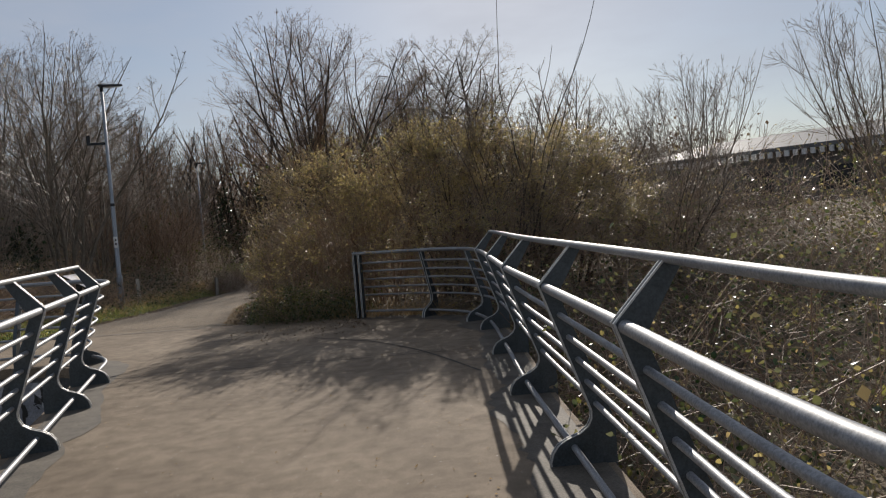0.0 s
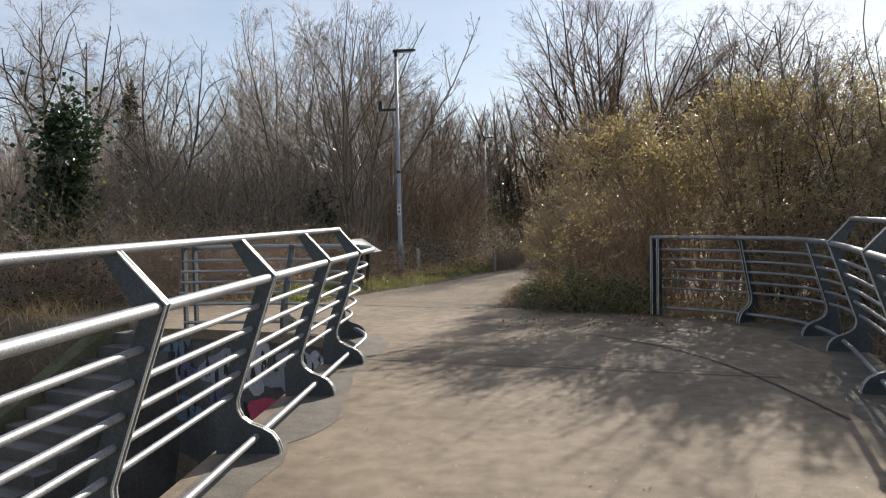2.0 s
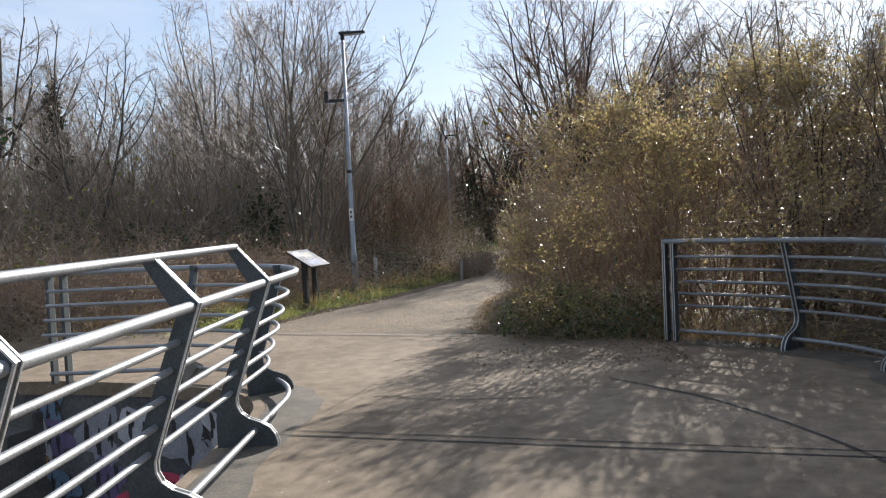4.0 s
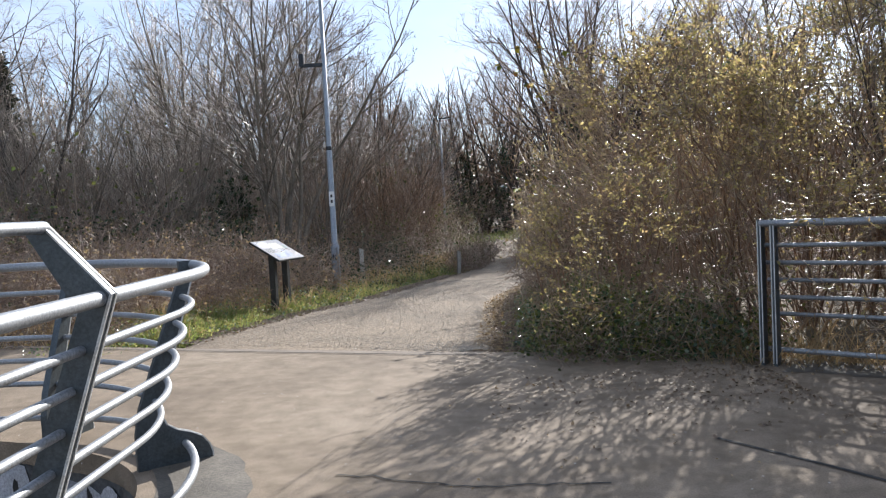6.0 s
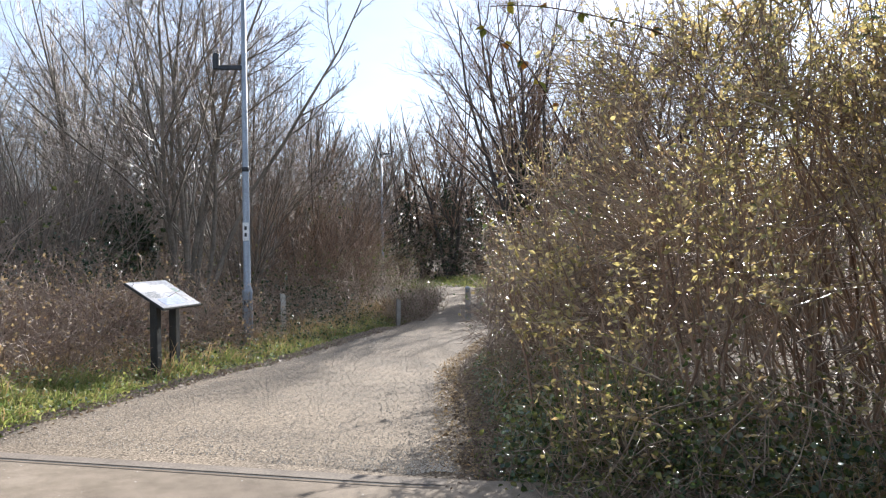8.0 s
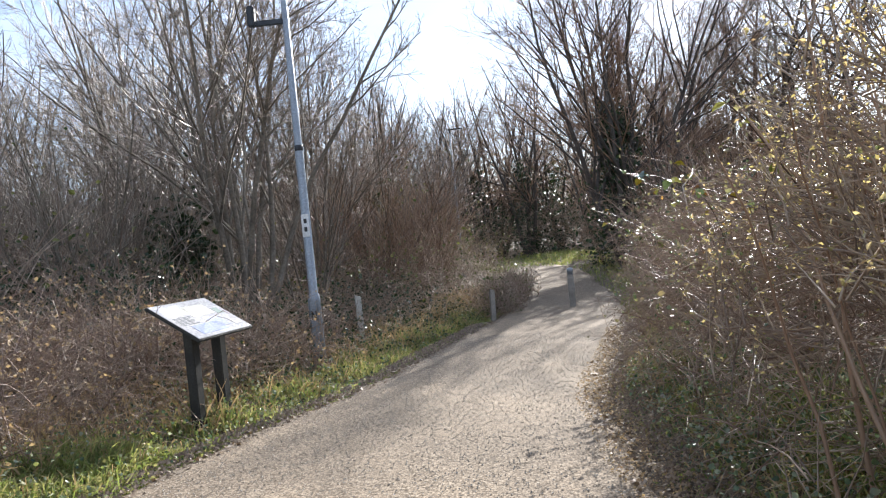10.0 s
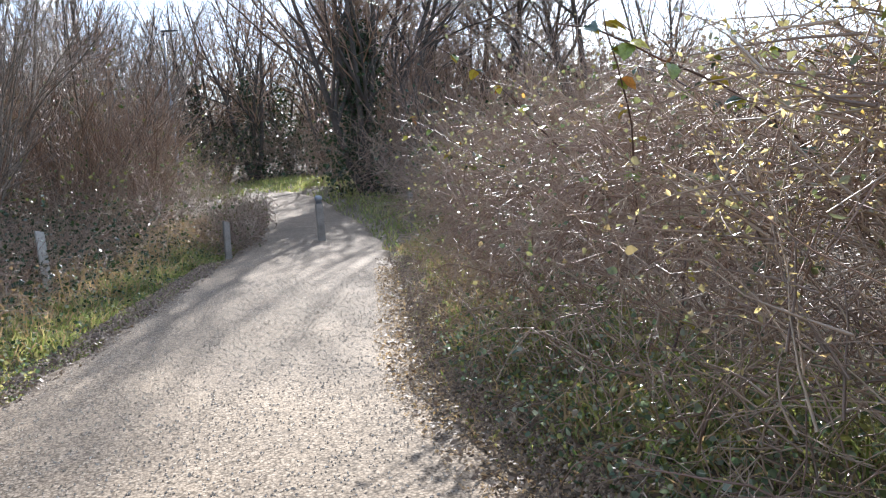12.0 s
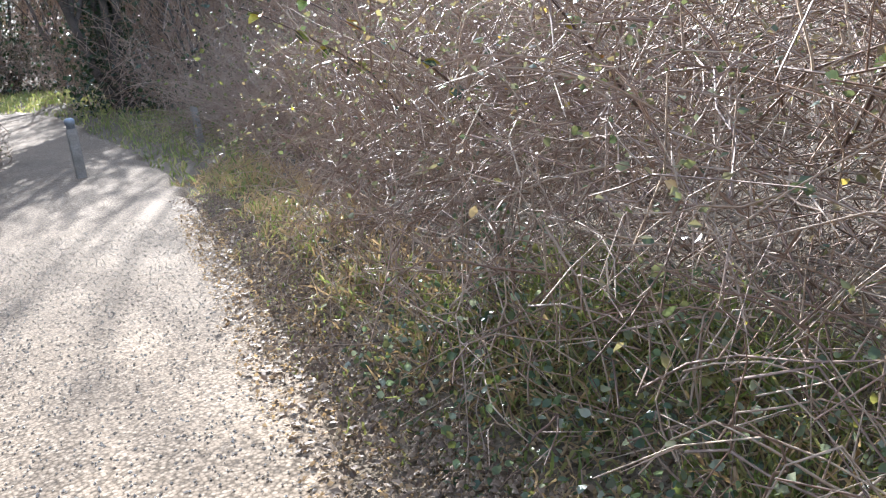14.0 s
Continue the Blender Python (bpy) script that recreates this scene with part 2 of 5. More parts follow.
def raw_mesh(name, verts, faces, smooth=False):
    """A mesh from an array of places and one array of triangles or quads."""
    me = bpy.data.meshes.new(name)
    verts, faces = np.asarray(verts, np.float32).reshape(-1, 3), np.asarray(faces, np.int32)
    count, side = faces.shape
    me.vertices.add(len(verts))
    me.vertices.foreach_set("co", verts.ravel())
    me.loops.add(count * side)
    me.loops.foreach_set("vertex_index", faces.ravel())
    me.polygons.add(count)
    me.polygons.foreach_set("loop_start", np.arange(0, count * side, side, dtype=np.int32))
    me.polygons.foreach_set("use_smooth", np.full(count, smooth))
    me.update()
    me.validate()
    return me


def tube_arrays(p, r, sides=3):
    """Tubes along polylines p (n, k, 3) with radii r (n, k)."""
    n, k = p.shape[:2]
    way = np.gradient(p, axis=1)
    way /= np.linalg.norm(way, axis=2, keepdims=True) + 1e-9
    ref = np.where(np.abs(way[:, :1, 2:]) > 0.8, np.array([1.0, 0, 0]), np.array([0, 0, 1.0]))
    u = np.cross(way, np.broadcast_to(ref, way.shape))
    u /= np.linalg.norm(u, axis=2, keepdims=True) + 1e-9
    v = np.cross(way, u)
    a = np.arange(sides) * 2 * np.pi / sides
    ring = np.cos(a)[None, None, :, None] * u[:, :, None] + np.sin(a)[None, None, :, None] * v[:, :, None]
    verts = p[:, :, None] + ring * r[:, :, None, None]
    idx = np.arange(n * k * sides).reshape(n, k, sides)
    nxt = np.roll(idx, -1, axis=2)
    faces = np.stack([idx[:, :-1], nxt[:, :-1], nxt[:, 1:], idx[:, 1:]], -1).reshape(-1, 4)
    return verts.reshape(-1, 3), faces


def joined(arrays):
    vs, fs, at = [], [], 0
    for v, f in arrays:
        vs.append(v)
        fs.append(f + at)
        at += len(v)
    return np.concatenate(vs), np.concatenate(fs)


def leaf_arrays(at, size, up=0.3, width=0.6, seed=0, hang=0.0, oval=False):
    """Folded leaf blades at places, with sizes; two faces each."""
    g = np.random.default_rng(seed)
    n = len(at)
    size = np.broadcast_to(size, (n,))[:, None]
    way = g.normal(size=(n, 3))
    way[:, 2] = way[:, 2] * 0.6 + up - hang
    way /= np.linalg.norm(way, axis=1, keepdims=True)
    side = np.cross(way, g.normal(size=(n, 3)))
    side /= np.linalg.norm(side, axis=1, keepdims=True) + 1e-9
    nor = np.cross(way, side)
    if oval:
        def rim(t, w, drop):
            return at + way * size * t + side * size * width * w + nor * size * drop
        v = np.stack([at, rim(0.28, 0.42, 0.07), rim(0.62, 0.4, 0.05), rim(1, 0, -0.1), rim(0.62, -0.4, 0.05), rim(0.28, -0.42, 0.07)], 1)
        i = np.arange(n * 6).reshape(n, 6)
        return v.reshape(-1, 3), np.concatenate([i[:, [0, 1, 5]], i[:, [1, 2, 5]], i[:, [2, 4, 5]], i[:, [2, 3, 4]]])
    mid = at + way * size * 0.5
    v = np.stack([at, mid + side * size * width * 0.5 + nor * size * 0.08, at + way * size - nor * size * 0.1, mid - side * size * width * 0.5 + nor * size * 0.08], 1)
    i = np.arange(n * 4).reshape(n, 4)
    return v.reshape(-1, 3), np.concatenate([i[:, [0, 1, 2]], i[:, [0, 2, 3]]])


def part(name, data, mat, parent=None, label=""):
    """One mesh object, from a bmesh or a mesh, under a thing or a part."""
    if isinstance(data, bmesh.types.BMesh):
        me = bpy.data.meshes.new(name)
        data.to_mesh(me)
        data.free()
    else:
        me = data
    if mat and not me.materials:
        me.materials.append(mat)
    ob = new(name, me)
    if parent:
        ob.parent = parent
    if label:
        ob["label"] = label
    return ob


def thing(name, at, label, category, group="", kind=""):
    ob = new(name)
    ob.empty_display_size = 0.2
    ob.matrix_world = at if isinstance(at, Matrix) else Matrix.Translation(at)
    return tagged(ob, label, category, group, kind)


def box(bm, x0, x1, y0, y1, z0, z1, bevel=0.0):
    made = bmesh.ops.create_cube(bm, size=1.0)["verts"]
    for v in made:
        v.co = Vector((x0 + (v.co.x + 0.5) * (x1 - x0), y0 + (v.co.y + 0.5) * (y1 - y0), z0 + (v.co.z + 0.5) * (z1 - z0)))
    if bevel:
        edges = list({e for v in made for e in v.link_edges})
        bmesh.ops.bevel(bm, geom=edges, offset=bevel, segments=2, affect="EDGES", clamp_overlap=True)
    return bm


def slab(outline, z0, z1):
    """A flat prism over an outline of (x, y)."""
    bm = bmesh.new()
    low, high = [bm.verts.new((x, y, z0)) for x, y in outline], [bm.verts.new((x, y, z1)) for x, y in outline]
    bm.faces.new(high)
    bm.faces.new(low[::-1])
    for i in range(len(outline)):
        j = (i + 1) % len(outline)
        bm.faces.new((low[i], low[j], high[j], high[i]))
    bmesh.ops.recalc_face_normals(bm, faces=bm.faces)
    return bm


def turned(profile, sides=16):
    """A body of revolution from (radius, height) pairs."""
    bm = bmesh.new()
    rings = [[bm.verts.new((r * math.cos(a), r * math.sin(a), z)) for a in (2 * math.pi * i / sides for i in range(sides))] for r, z in profile]
    for lo, hi in zip(rings, rings[1:]):
        for i in range(sides):
            f = bm.faces.new((lo[i], lo[(i + 1) % sides], hi[(i + 1) % sides], hi[i]))
            f.smooth = True
    bm.faces.new(rings[0][::-1])
    bm.faces.new(rings[-1])
    return bm


def tube_mesh(name, points, radius, sides=12):
    p = np.array(points, float)[None]
    v, f = tube_arrays(p, np.full((1, len(points)), radius), sides)
    return raw_mesh(name, v, f, True)


def smooth_line(points, step=0.25):
    """Catmull-Rom through (x, y) points, resampled at even steps."""
    p = np.array(points, float)
    p = np.vstack([2 * p[0] - p[1], p, 2 * p[-1] - p[-2]])
    out = []
    for i in range(1, len(p) - 2):
        a, b, c, d = p[i - 1 : i + 3]
        for t in np.linspace(0, 1, 24, endpoint=False):
            out.append(0.5 * (2 * b + (c - a) * t + (2 * a - 5 * b + 4 * c - d) * t * t + (3 * b - a - 3 * c + d) * t**3))
    out = np.array(out + [p[-2]])
    s = np.r_[0, np.cumsum(np.linalg.norm(np.diff(out, axis=0), axis=1))]
    at = np.linspace(0, s[-1], max(2, int(s[-1] / step) + 1))
    return np.stack([np.interp(at, s, out[:, 0]), np.interp(at, s, out[:, 1])], 1)


def offset_line(line, off):
    """A line moved to the right of its way by off."""
    way = np.gradient(line, axis=0)
    way /= np.linalg.norm(way, axis=1, keepdims=True)
    return line + np.stack([way[:, 1], -way[:, 0]], 1) * off


# ---- the lie of the land ----
def path_z(y):
    return 0.0 if y < 13.5 else (-0.029 * (y - 13.5) if y < 32 else -0.5365 - 0.004 * min(y - 32, 30))


PATH_LEFT = [(-3.45, 15.5), (-2.95, 17.9), (-2.5, 19.5), (-1.74, 21.4), (-1.05, 24.4), (0.0, 28.7), (1.1, 35.5), (1.45, 40), (1.4, 48), (1.0, 55), (-0.5, 62)]
PATH_RIGHT = [(0.2, 14.42), (0.35, 16.5), (0.5, 19.4), (0.72, 20.7), (1.2, 22.5), (1.9, 25.5), (2.9, 31), (3.45, 36.5), (3.95, 42), (4.1, 46), (3.6, 55), (1.8, 66)]
RAIL_RIGHT = smooth_line([(0.9, -9), (0.87, -4), (0.95, -0.9), (1.14, 0.8), (1.24, 1.4), (1.4, 2.05), (1.57, 2.7), (2.02, 4.5), (2.48, 6.35), (3.06, 8.4), (3.55, 10.2), (3.7, 11.2), (3.6, 11.9), (3.15, 12.6), (2.31, 13.3)], 0.1)
RAIL_LEFT = np.array([(-1.29, y) for y in np.arange(-9, 10.6, 0.2)] + [(-3.09 + 1.8 * math.cos(a), 10.6 + 1.8 * math.sin(a)) for a in np.linspace(0, math.pi / 2, 22)] + [(x, 12.4) for x in np.linspace(-3.2, -4.25, 8)])


def right_of_rail(y):
    m = RAIL_RIGHT[:, 1] < 11.3
    return np.interp(y, RAIL_RIGHT[m, 1], RAIL_RIGHT[m, 0])


def smoothstep(a, b, v):
    t = np.clip((v - a) / (b - a), 0, 1)
    return t * t * (3 - 2 * t)


def land(x, y):
    """Height of the natural ground (arrays)."""
    x, y = np.asarray(x, float), np.asarray(y, float)
    pz = np.where(y < 13.5, 0, np.where(y < 32, -0.029 * (y - 13.5), -0.5365 - 0.004 * np.minimum(y - 32, 30)))
    left_edge = np.interp(y, [p[1] for p in PATH_LEFT], [p[0] for p in PATH_LEFT])
    right_edge = np.interp(y, [p[1] for p in PATH_RIGHT], [p[0] for p in PATH_RIGHT])
    upper = pz - 0.1
    free = smoothstep(13.7, 14.5, y + 0.25 * np.maximum(x - 3.2, 0) * 4)
    upper = upper + 0.22 * smoothstep(0.05, 1.3, left_edge - x) * smoothstep(15.9, 16.6, y + 0.13 * (x + 3.6)) + 0.2 * smoothstep(0.05, 1.2, x - right_edge) * free
    upper = upper + 0.5 * smoothstep(3, 14, left_edge - x) + 1.4 * smoothstep(6, 22, x - right_edge)
    bump = 0.06 * np.sin(1.7 * x + 0.6 * y) * np.sin(1.3 * y - 0.4 * x)
    off_path = smoothstep(0, 0.6, np.maximum(left_edge - x, x - right_edge)) * smoothstep(14, 16, y)
    upper = upper + bump * off_path
    r = right_of_rail(y)
    bank_right = -1.3 + 2.6 * smoothstep(r + 1, r + 11, x) + bump
    bank_left = -2.9 + 2.4 * smoothstep(-6.95, -9.5, x) + bump
    lower = np.where(x > r - 0.2, bank_right, np.where(x < -6.4, bank_left, -2.9))
    right_mix, left_mix = smoothstep(10.6, 13.2, y), np.where(x < -4.95, smoothstep(13.45, 14.4, y), smoothstep(12.2, 12.9, y))
    mix = np.where(x > 1.0, right_mix, left_mix)
    inside = (x > -1.6) & (x < r)
    mix = np.where(inside, smoothstep(9.9, 11.0, y), mix)
    return lower * (1 - mix) + upper * mix


def clear_of_walkway(p, margin=0.0, high=2.4):
    """Which polylines (n, k, 3) keep out of the walkway."""
    x, y, z = p[..., 0], p[..., 1], p[..., 2]
    le = np.interp(y, [q[1] for q in PATH_LEFT], [q[0] for q in PATH_LEFT])
    re = np.interp(y, [q[1] for q in PATH_RIGHT], [q[0] for q in PATH_RIGHT])
    on_path = (y > 14.2) & (y < 58) & (x > le - margin) & (x < re + margin)
    r = np.where(y < 11.3, right_of_rail(y) + 0.15, 3.9 - 0.85 * np.maximum(y - 11.3, 0))
    on_deck = (y <= 14.2) & (x > -1.9) & (x < np.where(y < 13.4, r, 0.5)) & (z > -0.6)
    on_landing = (y > 9.6) & (y < 15.9) & (x > -8.6) & (x < -1)
    return ~((on_path | on_deck | on_landing) & (z < high)).any(axis=1)


# ---- structure ----
def ground():
    def axis(lo, hi, near_lo, near_hi, fine, coarse):
        return np.unique(np.round(np.r_[np.arange(lo, near_lo, coarse), np.arange(near_lo, near_hi, fine), np.arange(near_hi, hi + coarse, coarse)], 3))

    xs = np.r_[[-900, -400, -180, -90], axis(-60, 60, -12, 14, 0.25, 3.0), [90, 180, 400, 900]]
    ys = np.r_[[-900, -300, -100, -50], axis(-30, 90, -6, 34, 0.25, 3.0), [120, 200, 400, 900]]
    gx, gy = np.meshgrid(xs, ys, indexing="ij")
    v = np.stack([gx, gy, land(gx, gy)], -1)
    i = np.arange(gx.size).reshape(gx.shape)
    f = np.stack([i[:-1, :-1], i[1:, :-1], i[1:, 1:], i[:-1, 1:]], -1).reshape(-1, 4)
    ob = part("ground", raw_mesh("ground", v.reshape(-1, 3), f, True), M["soil"])
    return tagged(ob, "dark leaf-strewn woodland soil banks", "ground", kind="structure")


ground()

# concrete deck and landing
LEFT_OFF = np.interp(RAIL_LEFT[:, 0], [-4.25, -2.6], [0.08, -0.42])
edge_left = offset_line(RAIL_LEFT, 1.0) - RAIL_LEFT
edge_left = RAIL_LEFT + edge_left * (LEFT_OFF - 0.03)[:, None]
edge_right = offset_line(RAIL_RIGHT, 0.4)
deck_outline = [tuple(p) for p in edge_left if p[1] < 13] + [(-4.75, 12.5), (-5.42, 13.42), (-5.6, 16.2), (-3.45, 15.53), (0.2, 14.42), (2.6, 13.9)] + [tuple(p) for p in edge_right[::-1]]
deck = tagged(part("bridge_deck", slab(deck_outline, -0.14, 0.0), M["concrete"]), "pale brown concrete footbridge deck with fine cracks", "bridge deck", kind="structure")


def strip(name, line_a, line_b, lift, mat, depth=0.0):
    a, b = np.array(line_a), np.array(line_b)
    z = np.array([path_z(y) if y > 16.4 else 0.0 for y in (a[:, 1] + b[:, 1]) / 2]) + lift
    n = len(a)
    v = np.concatenate([np.c_[a, z], np.c_[b, z]])
    f = [(i, i + n, i + n + 1, i + 1) for i in range(n - 1)]
    return part(name, raw_mesh(name, v, f), mat)


def resample(line, n):
    line = smooth_line(line, 0.3)
    s = np.r_[0, np.cumsum(np.linalg.norm(np.diff(line, axis=0), axis=1))]
    at = np.linspace(0, s[-1], n)
    return np.stack([np.interp(at, s, line[:, 0]), np.interp(at, s, line[:, 1])], 1)


def gravel_path():
    n, across = 620, 15
    a, b = resample(PATH_LEFT, n), resample(PATH_RIGHT, n)
    for line in (a, b):
        rag = np.convolve(rng.normal(0, 1, n + 6), np.array([1, 2, 3, 4, 3, 2, 1]) / 16, "valid")
        line[:, 0] += 0.05 * rag + 0.07 * np.interp(np.arange(n), np.arange(0, n + 7, 6), rng.normal(0, 0.6, len(np.arange(0, n + 7, 6))))
    t = np.linspace(0, 1, across)[None, :, None]
    xy = a[:, None] * (1 - t) + b[:, None] * t
    z = np.vectorize(path_z)(xy[..., 1]) + 0.004 + 0.03 * (1 - (2 * t[..., 0] - 1) ** 2) * np.clip(np.arange(n) / 34, 0, 1)[:, None]
    z = z + 0.012 * np.clip(1 - np.arange(n) / 34, 0, 1)[:, None]
    # edges turned down into the ground
    v = np.concatenate([xy, z[..., None]], -1)
    first, last = v[:, :1] + [-0.05, 0, -0.16], v[:, -1:] + [0.05, 0, -0.16]
    v = np.concatenate([first, v, last], 1).reshape(-1, 3)
    across += 2
    i = np.arange(n * across).reshape(n, across)
    f = np.stack([i[:-1, :-1], i[:-1, 1:], i[1:, 1:], i[1:, :-1]], -1).reshape(-1, 4)
    ob = part("path", raw_mesh("path", v, f, True), M["gravel"])
    return tagged(ob, "buff bonded gravel footpath with worn edges", "path", kind="structure")


gravel_path()


def ground_line(name, line, width, label, mat="joint", lift=0.005):
    line = np.array(line)
    a, b = offset_line(line, -width / 2), offset_line(line, width / 2)
    return tagged(strip(name, a, b, lift, M[mat]), label, "joint", kind="structure")


ground_line("expansion_joint_near", [(-1.36 + i * 0.155, 10.05 - i * 0.04) for i in range(27)], 0.022, "dark rubber expansion joint across the deck")
ground_line("expansion_joint_far", [(-1.34 + i * 0.155, 10.17 - i * 0.04) for i in range(27)], 0.014, "dark rubber expansion joint across the deck")
ground_line("curved_joint", smooth_line([(2.62, 7.6), (2.5, 8.7), (2.33, 9.6), (1.97, 10.6), (1.35, 11.5)], 0.1), 0.03, "dark curved joint in the concrete")
ground_line("path_seam", smooth_line([(-5.6, 16.25), (-3.26, 15.46), (-1.65, 14.93), (-0.3, 14.48), (0.1, 14.38)], 0.15), 0.12, "worn band of mortar between concrete and gravel", "mortar", 0.005)
ground_line("path_seam_edge", smooth_line([(-5.64, 16.16), (-3.3, 15.37), (-1.69, 14.84), (-0.34, 14.39), (0.06, 14.29)], 0.15), 0.018, "dark seam at the edge of the concrete", "joint", 0.008)


def stain(name, line, inner, outer, side, seed):
    """A damp band with a ragged inner edge along a railing's feet."""
    g = np.random.default_rng(seed)
    n = len(line)
    rag = np.convolve(g.normal(0, 1, n + 8), np.ones(9) / 9, "valid") * 0.22 + g.uniform(-0.02, 0.02, n)
    way = np.gradient(line, axis=0)
    way /= np.linalg.norm(way, axis=1, keepdims=True)
    nor = np.stack([way[:, 1], -way[:, 0]], 1) * side
    a, b = line + nor * (inner + rag)[:, None], line - nor * outer
    tagged(strip(name, a, b, 0.004, M["damp"]), "dark damp stain on concrete along the foot of the railing", "stain", kind="structure")


stain("stain_left", np.array([p for p in RAIL_LEFT if 2 < p[1] < 12 and p[0] > -2.2]), 0.1, 0.35, 1, 1)
stain("stain_right", np.array([p for p in RAIL_RIGHT if 1 < p[1] < 13.2]), 0.12, 0.35, -1, 2)
crack_line = smooth_line([(-0.81, 11.19), (-0.43, 11.04), (-0.05, 10.9), (0.32, 10.9), (0.62, 10.86)], 0.06)
crack_line = crack_line + np.random.default_rng(3).normal(0, 0.012, crack_line.shape)
ground_line("crack", crack_line, 0.014, "thin dark crack across the concrete")


# retaining wall under the landing with sprayed shapes
WALL_LINE = RAIL_LEFT + (offset_line(RAIL_LEFT, 1.0) - RAIL_LEFT) * LEFT_OFF[:, None]
WALL_LINE = np.array([p for p in WALL_LINE if p[1] > 9.6] + [(-4.72, 12.53)])


def retaining_wall():
    front, back = WALL_LINE, offset_line(WALL_LINE, 0.35)
    back[-1] = (-4.72, 12.88)
    n = len(front)
    bm = bmesh.new()
    rows = [[bm.verts.new((x, y, z)) for x, y in line] for line, z in ((front, -3.2), (front, -0.145), (back, -0.145), (back, -3.2))]
    for r0, r1 in zip(rows, rows[1:]):
        for i in range(n - 1):
            bm.faces.new((r0[i], r0[i + 1], r1[i + 1], r1[i]))
    for k in (0, n - 1):
        bm.faces.new([r[k] for r in rows])
    bmesh.ops.recalc_face_normals(bm, faces=bm.faces)
    wall = tagged(part("wall_landing", bm, M["wall"]), "grey concrete retaining wall covered in sprayed graffiti", "wall", kind="structure")
    return wall


wall_landing = retaining_wall()
wall_s = np.r_[0, np.cumsum(np.linalg.norm(np.diff(WALL_LINE, axis=0), axis=1))]
wall_out = offset_line(WALL_LINE, -0.006)


def sprayed(s0, z0, rx, rz, colour, seed, lift=1.0, name="graffiti_shape"):
    """A flat sprayed blob that follows the wall's curve."""
    g = np.random.default_rng(seed)
    k = 28
    a = np.arange(k) * 2 * math.pi / k
    wob = 1 + 0.28 * np.sin(a * 3 + g.uniform(0, 6)) + 0.16 * np.sin(a * 5 + g.uniform(0, 6)) + g.uniform(-0.06, 0.06, k)
    line = offset_line(WALL_LINE, -0.006 * lift)
    rings = []
    for f in (0.34, 0.67, 1.0):
        s, z = s0 + np.cos(a) * rx * wob * f, z0 + np.sin(a) * rz * wob * f
        rings.append(np.stack([np.interp(s, wall_s, line[:, 0]), np.interp(s, wall_s, line[:, 1]), z], 1))
    mid = np.array([[np.interp(s0, wall_s, line[:, 0]), np.interp(s0, wall_s, line[:, 1]), z0]])
    v = np.concatenate([mid, *rings])
    f = [(0, 1 + i, 1 + (i + 1) % k) for i in range(k)]
    for q in range(2):
        o, p = 1 + q * k, 1 + (q + 1) * k
        for i in range(k):
            j = (i + 1) % k
            f += [(o + i, p + i, p + j), (o + i, p + j, o + j)]
    return part(name, raw_mesh(name, v, f), colour, wall_landing)


spray = {k: paint("spray_" + k, c) for k, c in {"pink": (0.6, 0.08, 0.14), "grey": (0.3, 0.31, 0.34), "white": (0.5, 0.5, 0.52), "violet": (0.16, 0.13, 0.24), "blue": (0.14, 0.22, 0.3), "orange": (0.32, 0.17, 0.07)}.items()}
END = wall_s[-1]
for n_, (s_, z_, rx_, rz_, c_) in enumerate([(3.8, -0.6, 0.26, 0.3, "grey"), (3.72, -1.05, 0.2, 0.25, "violet"), (3.2, -0.5, 0.3, 0.3, "white"), (2.6, -0.55, 0.34, 0.3, "grey"), (2.15, -0.42, 0.24, 0.24, "white"), (3.1, -1.2, 0.38, 0.26, "pink"), (4.42, -0.32, 0.18, 0.18, "blue"), (4.32, -0.62, 0.16, 0.2, "violet"), (4.48, -0.66, 0.07, 0.22, "white"), (4.5, -0.95, 0.1, 0.13, "orange"), (4.3, -1.15, 0.18, 0.18, "blue"), (1.5, -0.7, 0.36, 0.28, "grey"), (2.6, -1.15, 0.2, 0.2, "white")]):
    sprayed(s_, z_, rx_, rz_, spray[c_], 30 + n_, 1 + 0.25 * n_)
    for q_ in range(3):
        sprayed(s_ + (q_ - 1) * rx_ * 0.6, z_ + (-1) ** q_ * rz_ * 0.25, rx_ * 0.13, rz_ * 0.5, M["black"], 90 + n_ * 3 + q_, 1.12 + 0.25 * n_)

# abutment under the deck
tagged(part("wall_abutment", box(bmesh.new(), -1.66, 3.6, 10.1, 10.6, -3.2, -0.145), M["wall"]), "plain grey concrete bridge abutment", "wall", kind="structure")


# stairs down beside the bridge
def stairs():
    top = thing("stairs", pose(-5.1, 13.25, 0.0, 0, 0, -22), "dark concrete steps leading down beside the footbridge", "stairs", kind="structure")
    for i in range(16):
        z1 = -0.16 - 0.16 * i
        bm = box(bmesh.new(), -0.6, 0.84, -0.3 * (i + 1), -0.3 * i + 0.02, -3.1, z1, 0.012)
        part("step", bm, M["step"], top)
    for name, x0, x1, mat in (("kerb", -0.9, -0.602, "moss"),):
        bm = bmesh.new()
        hh = 0.12
        pr = [(-0.004, hh), (-4.8, hh - 2.56), (-4.8, -3.3), (-0.004, -3.3)]
        a, b = [bm.verts.new((x0, y, z)) for y, z in pr], [bm.verts.new((x1, y, z)) for y, z in pr]
        bm.faces.new(a), bm.faces.new(b[::-1])
        for i in range(4):
            bm.faces.new((a[i], b[i], b[(i + 1) % 4], a[(i + 1) % 4]))
        bmesh.ops.recalc_face_normals(bm, faces=bm.faces)
        part(name, bm, M[mat], top, "mossy concrete kerb")


stairs()


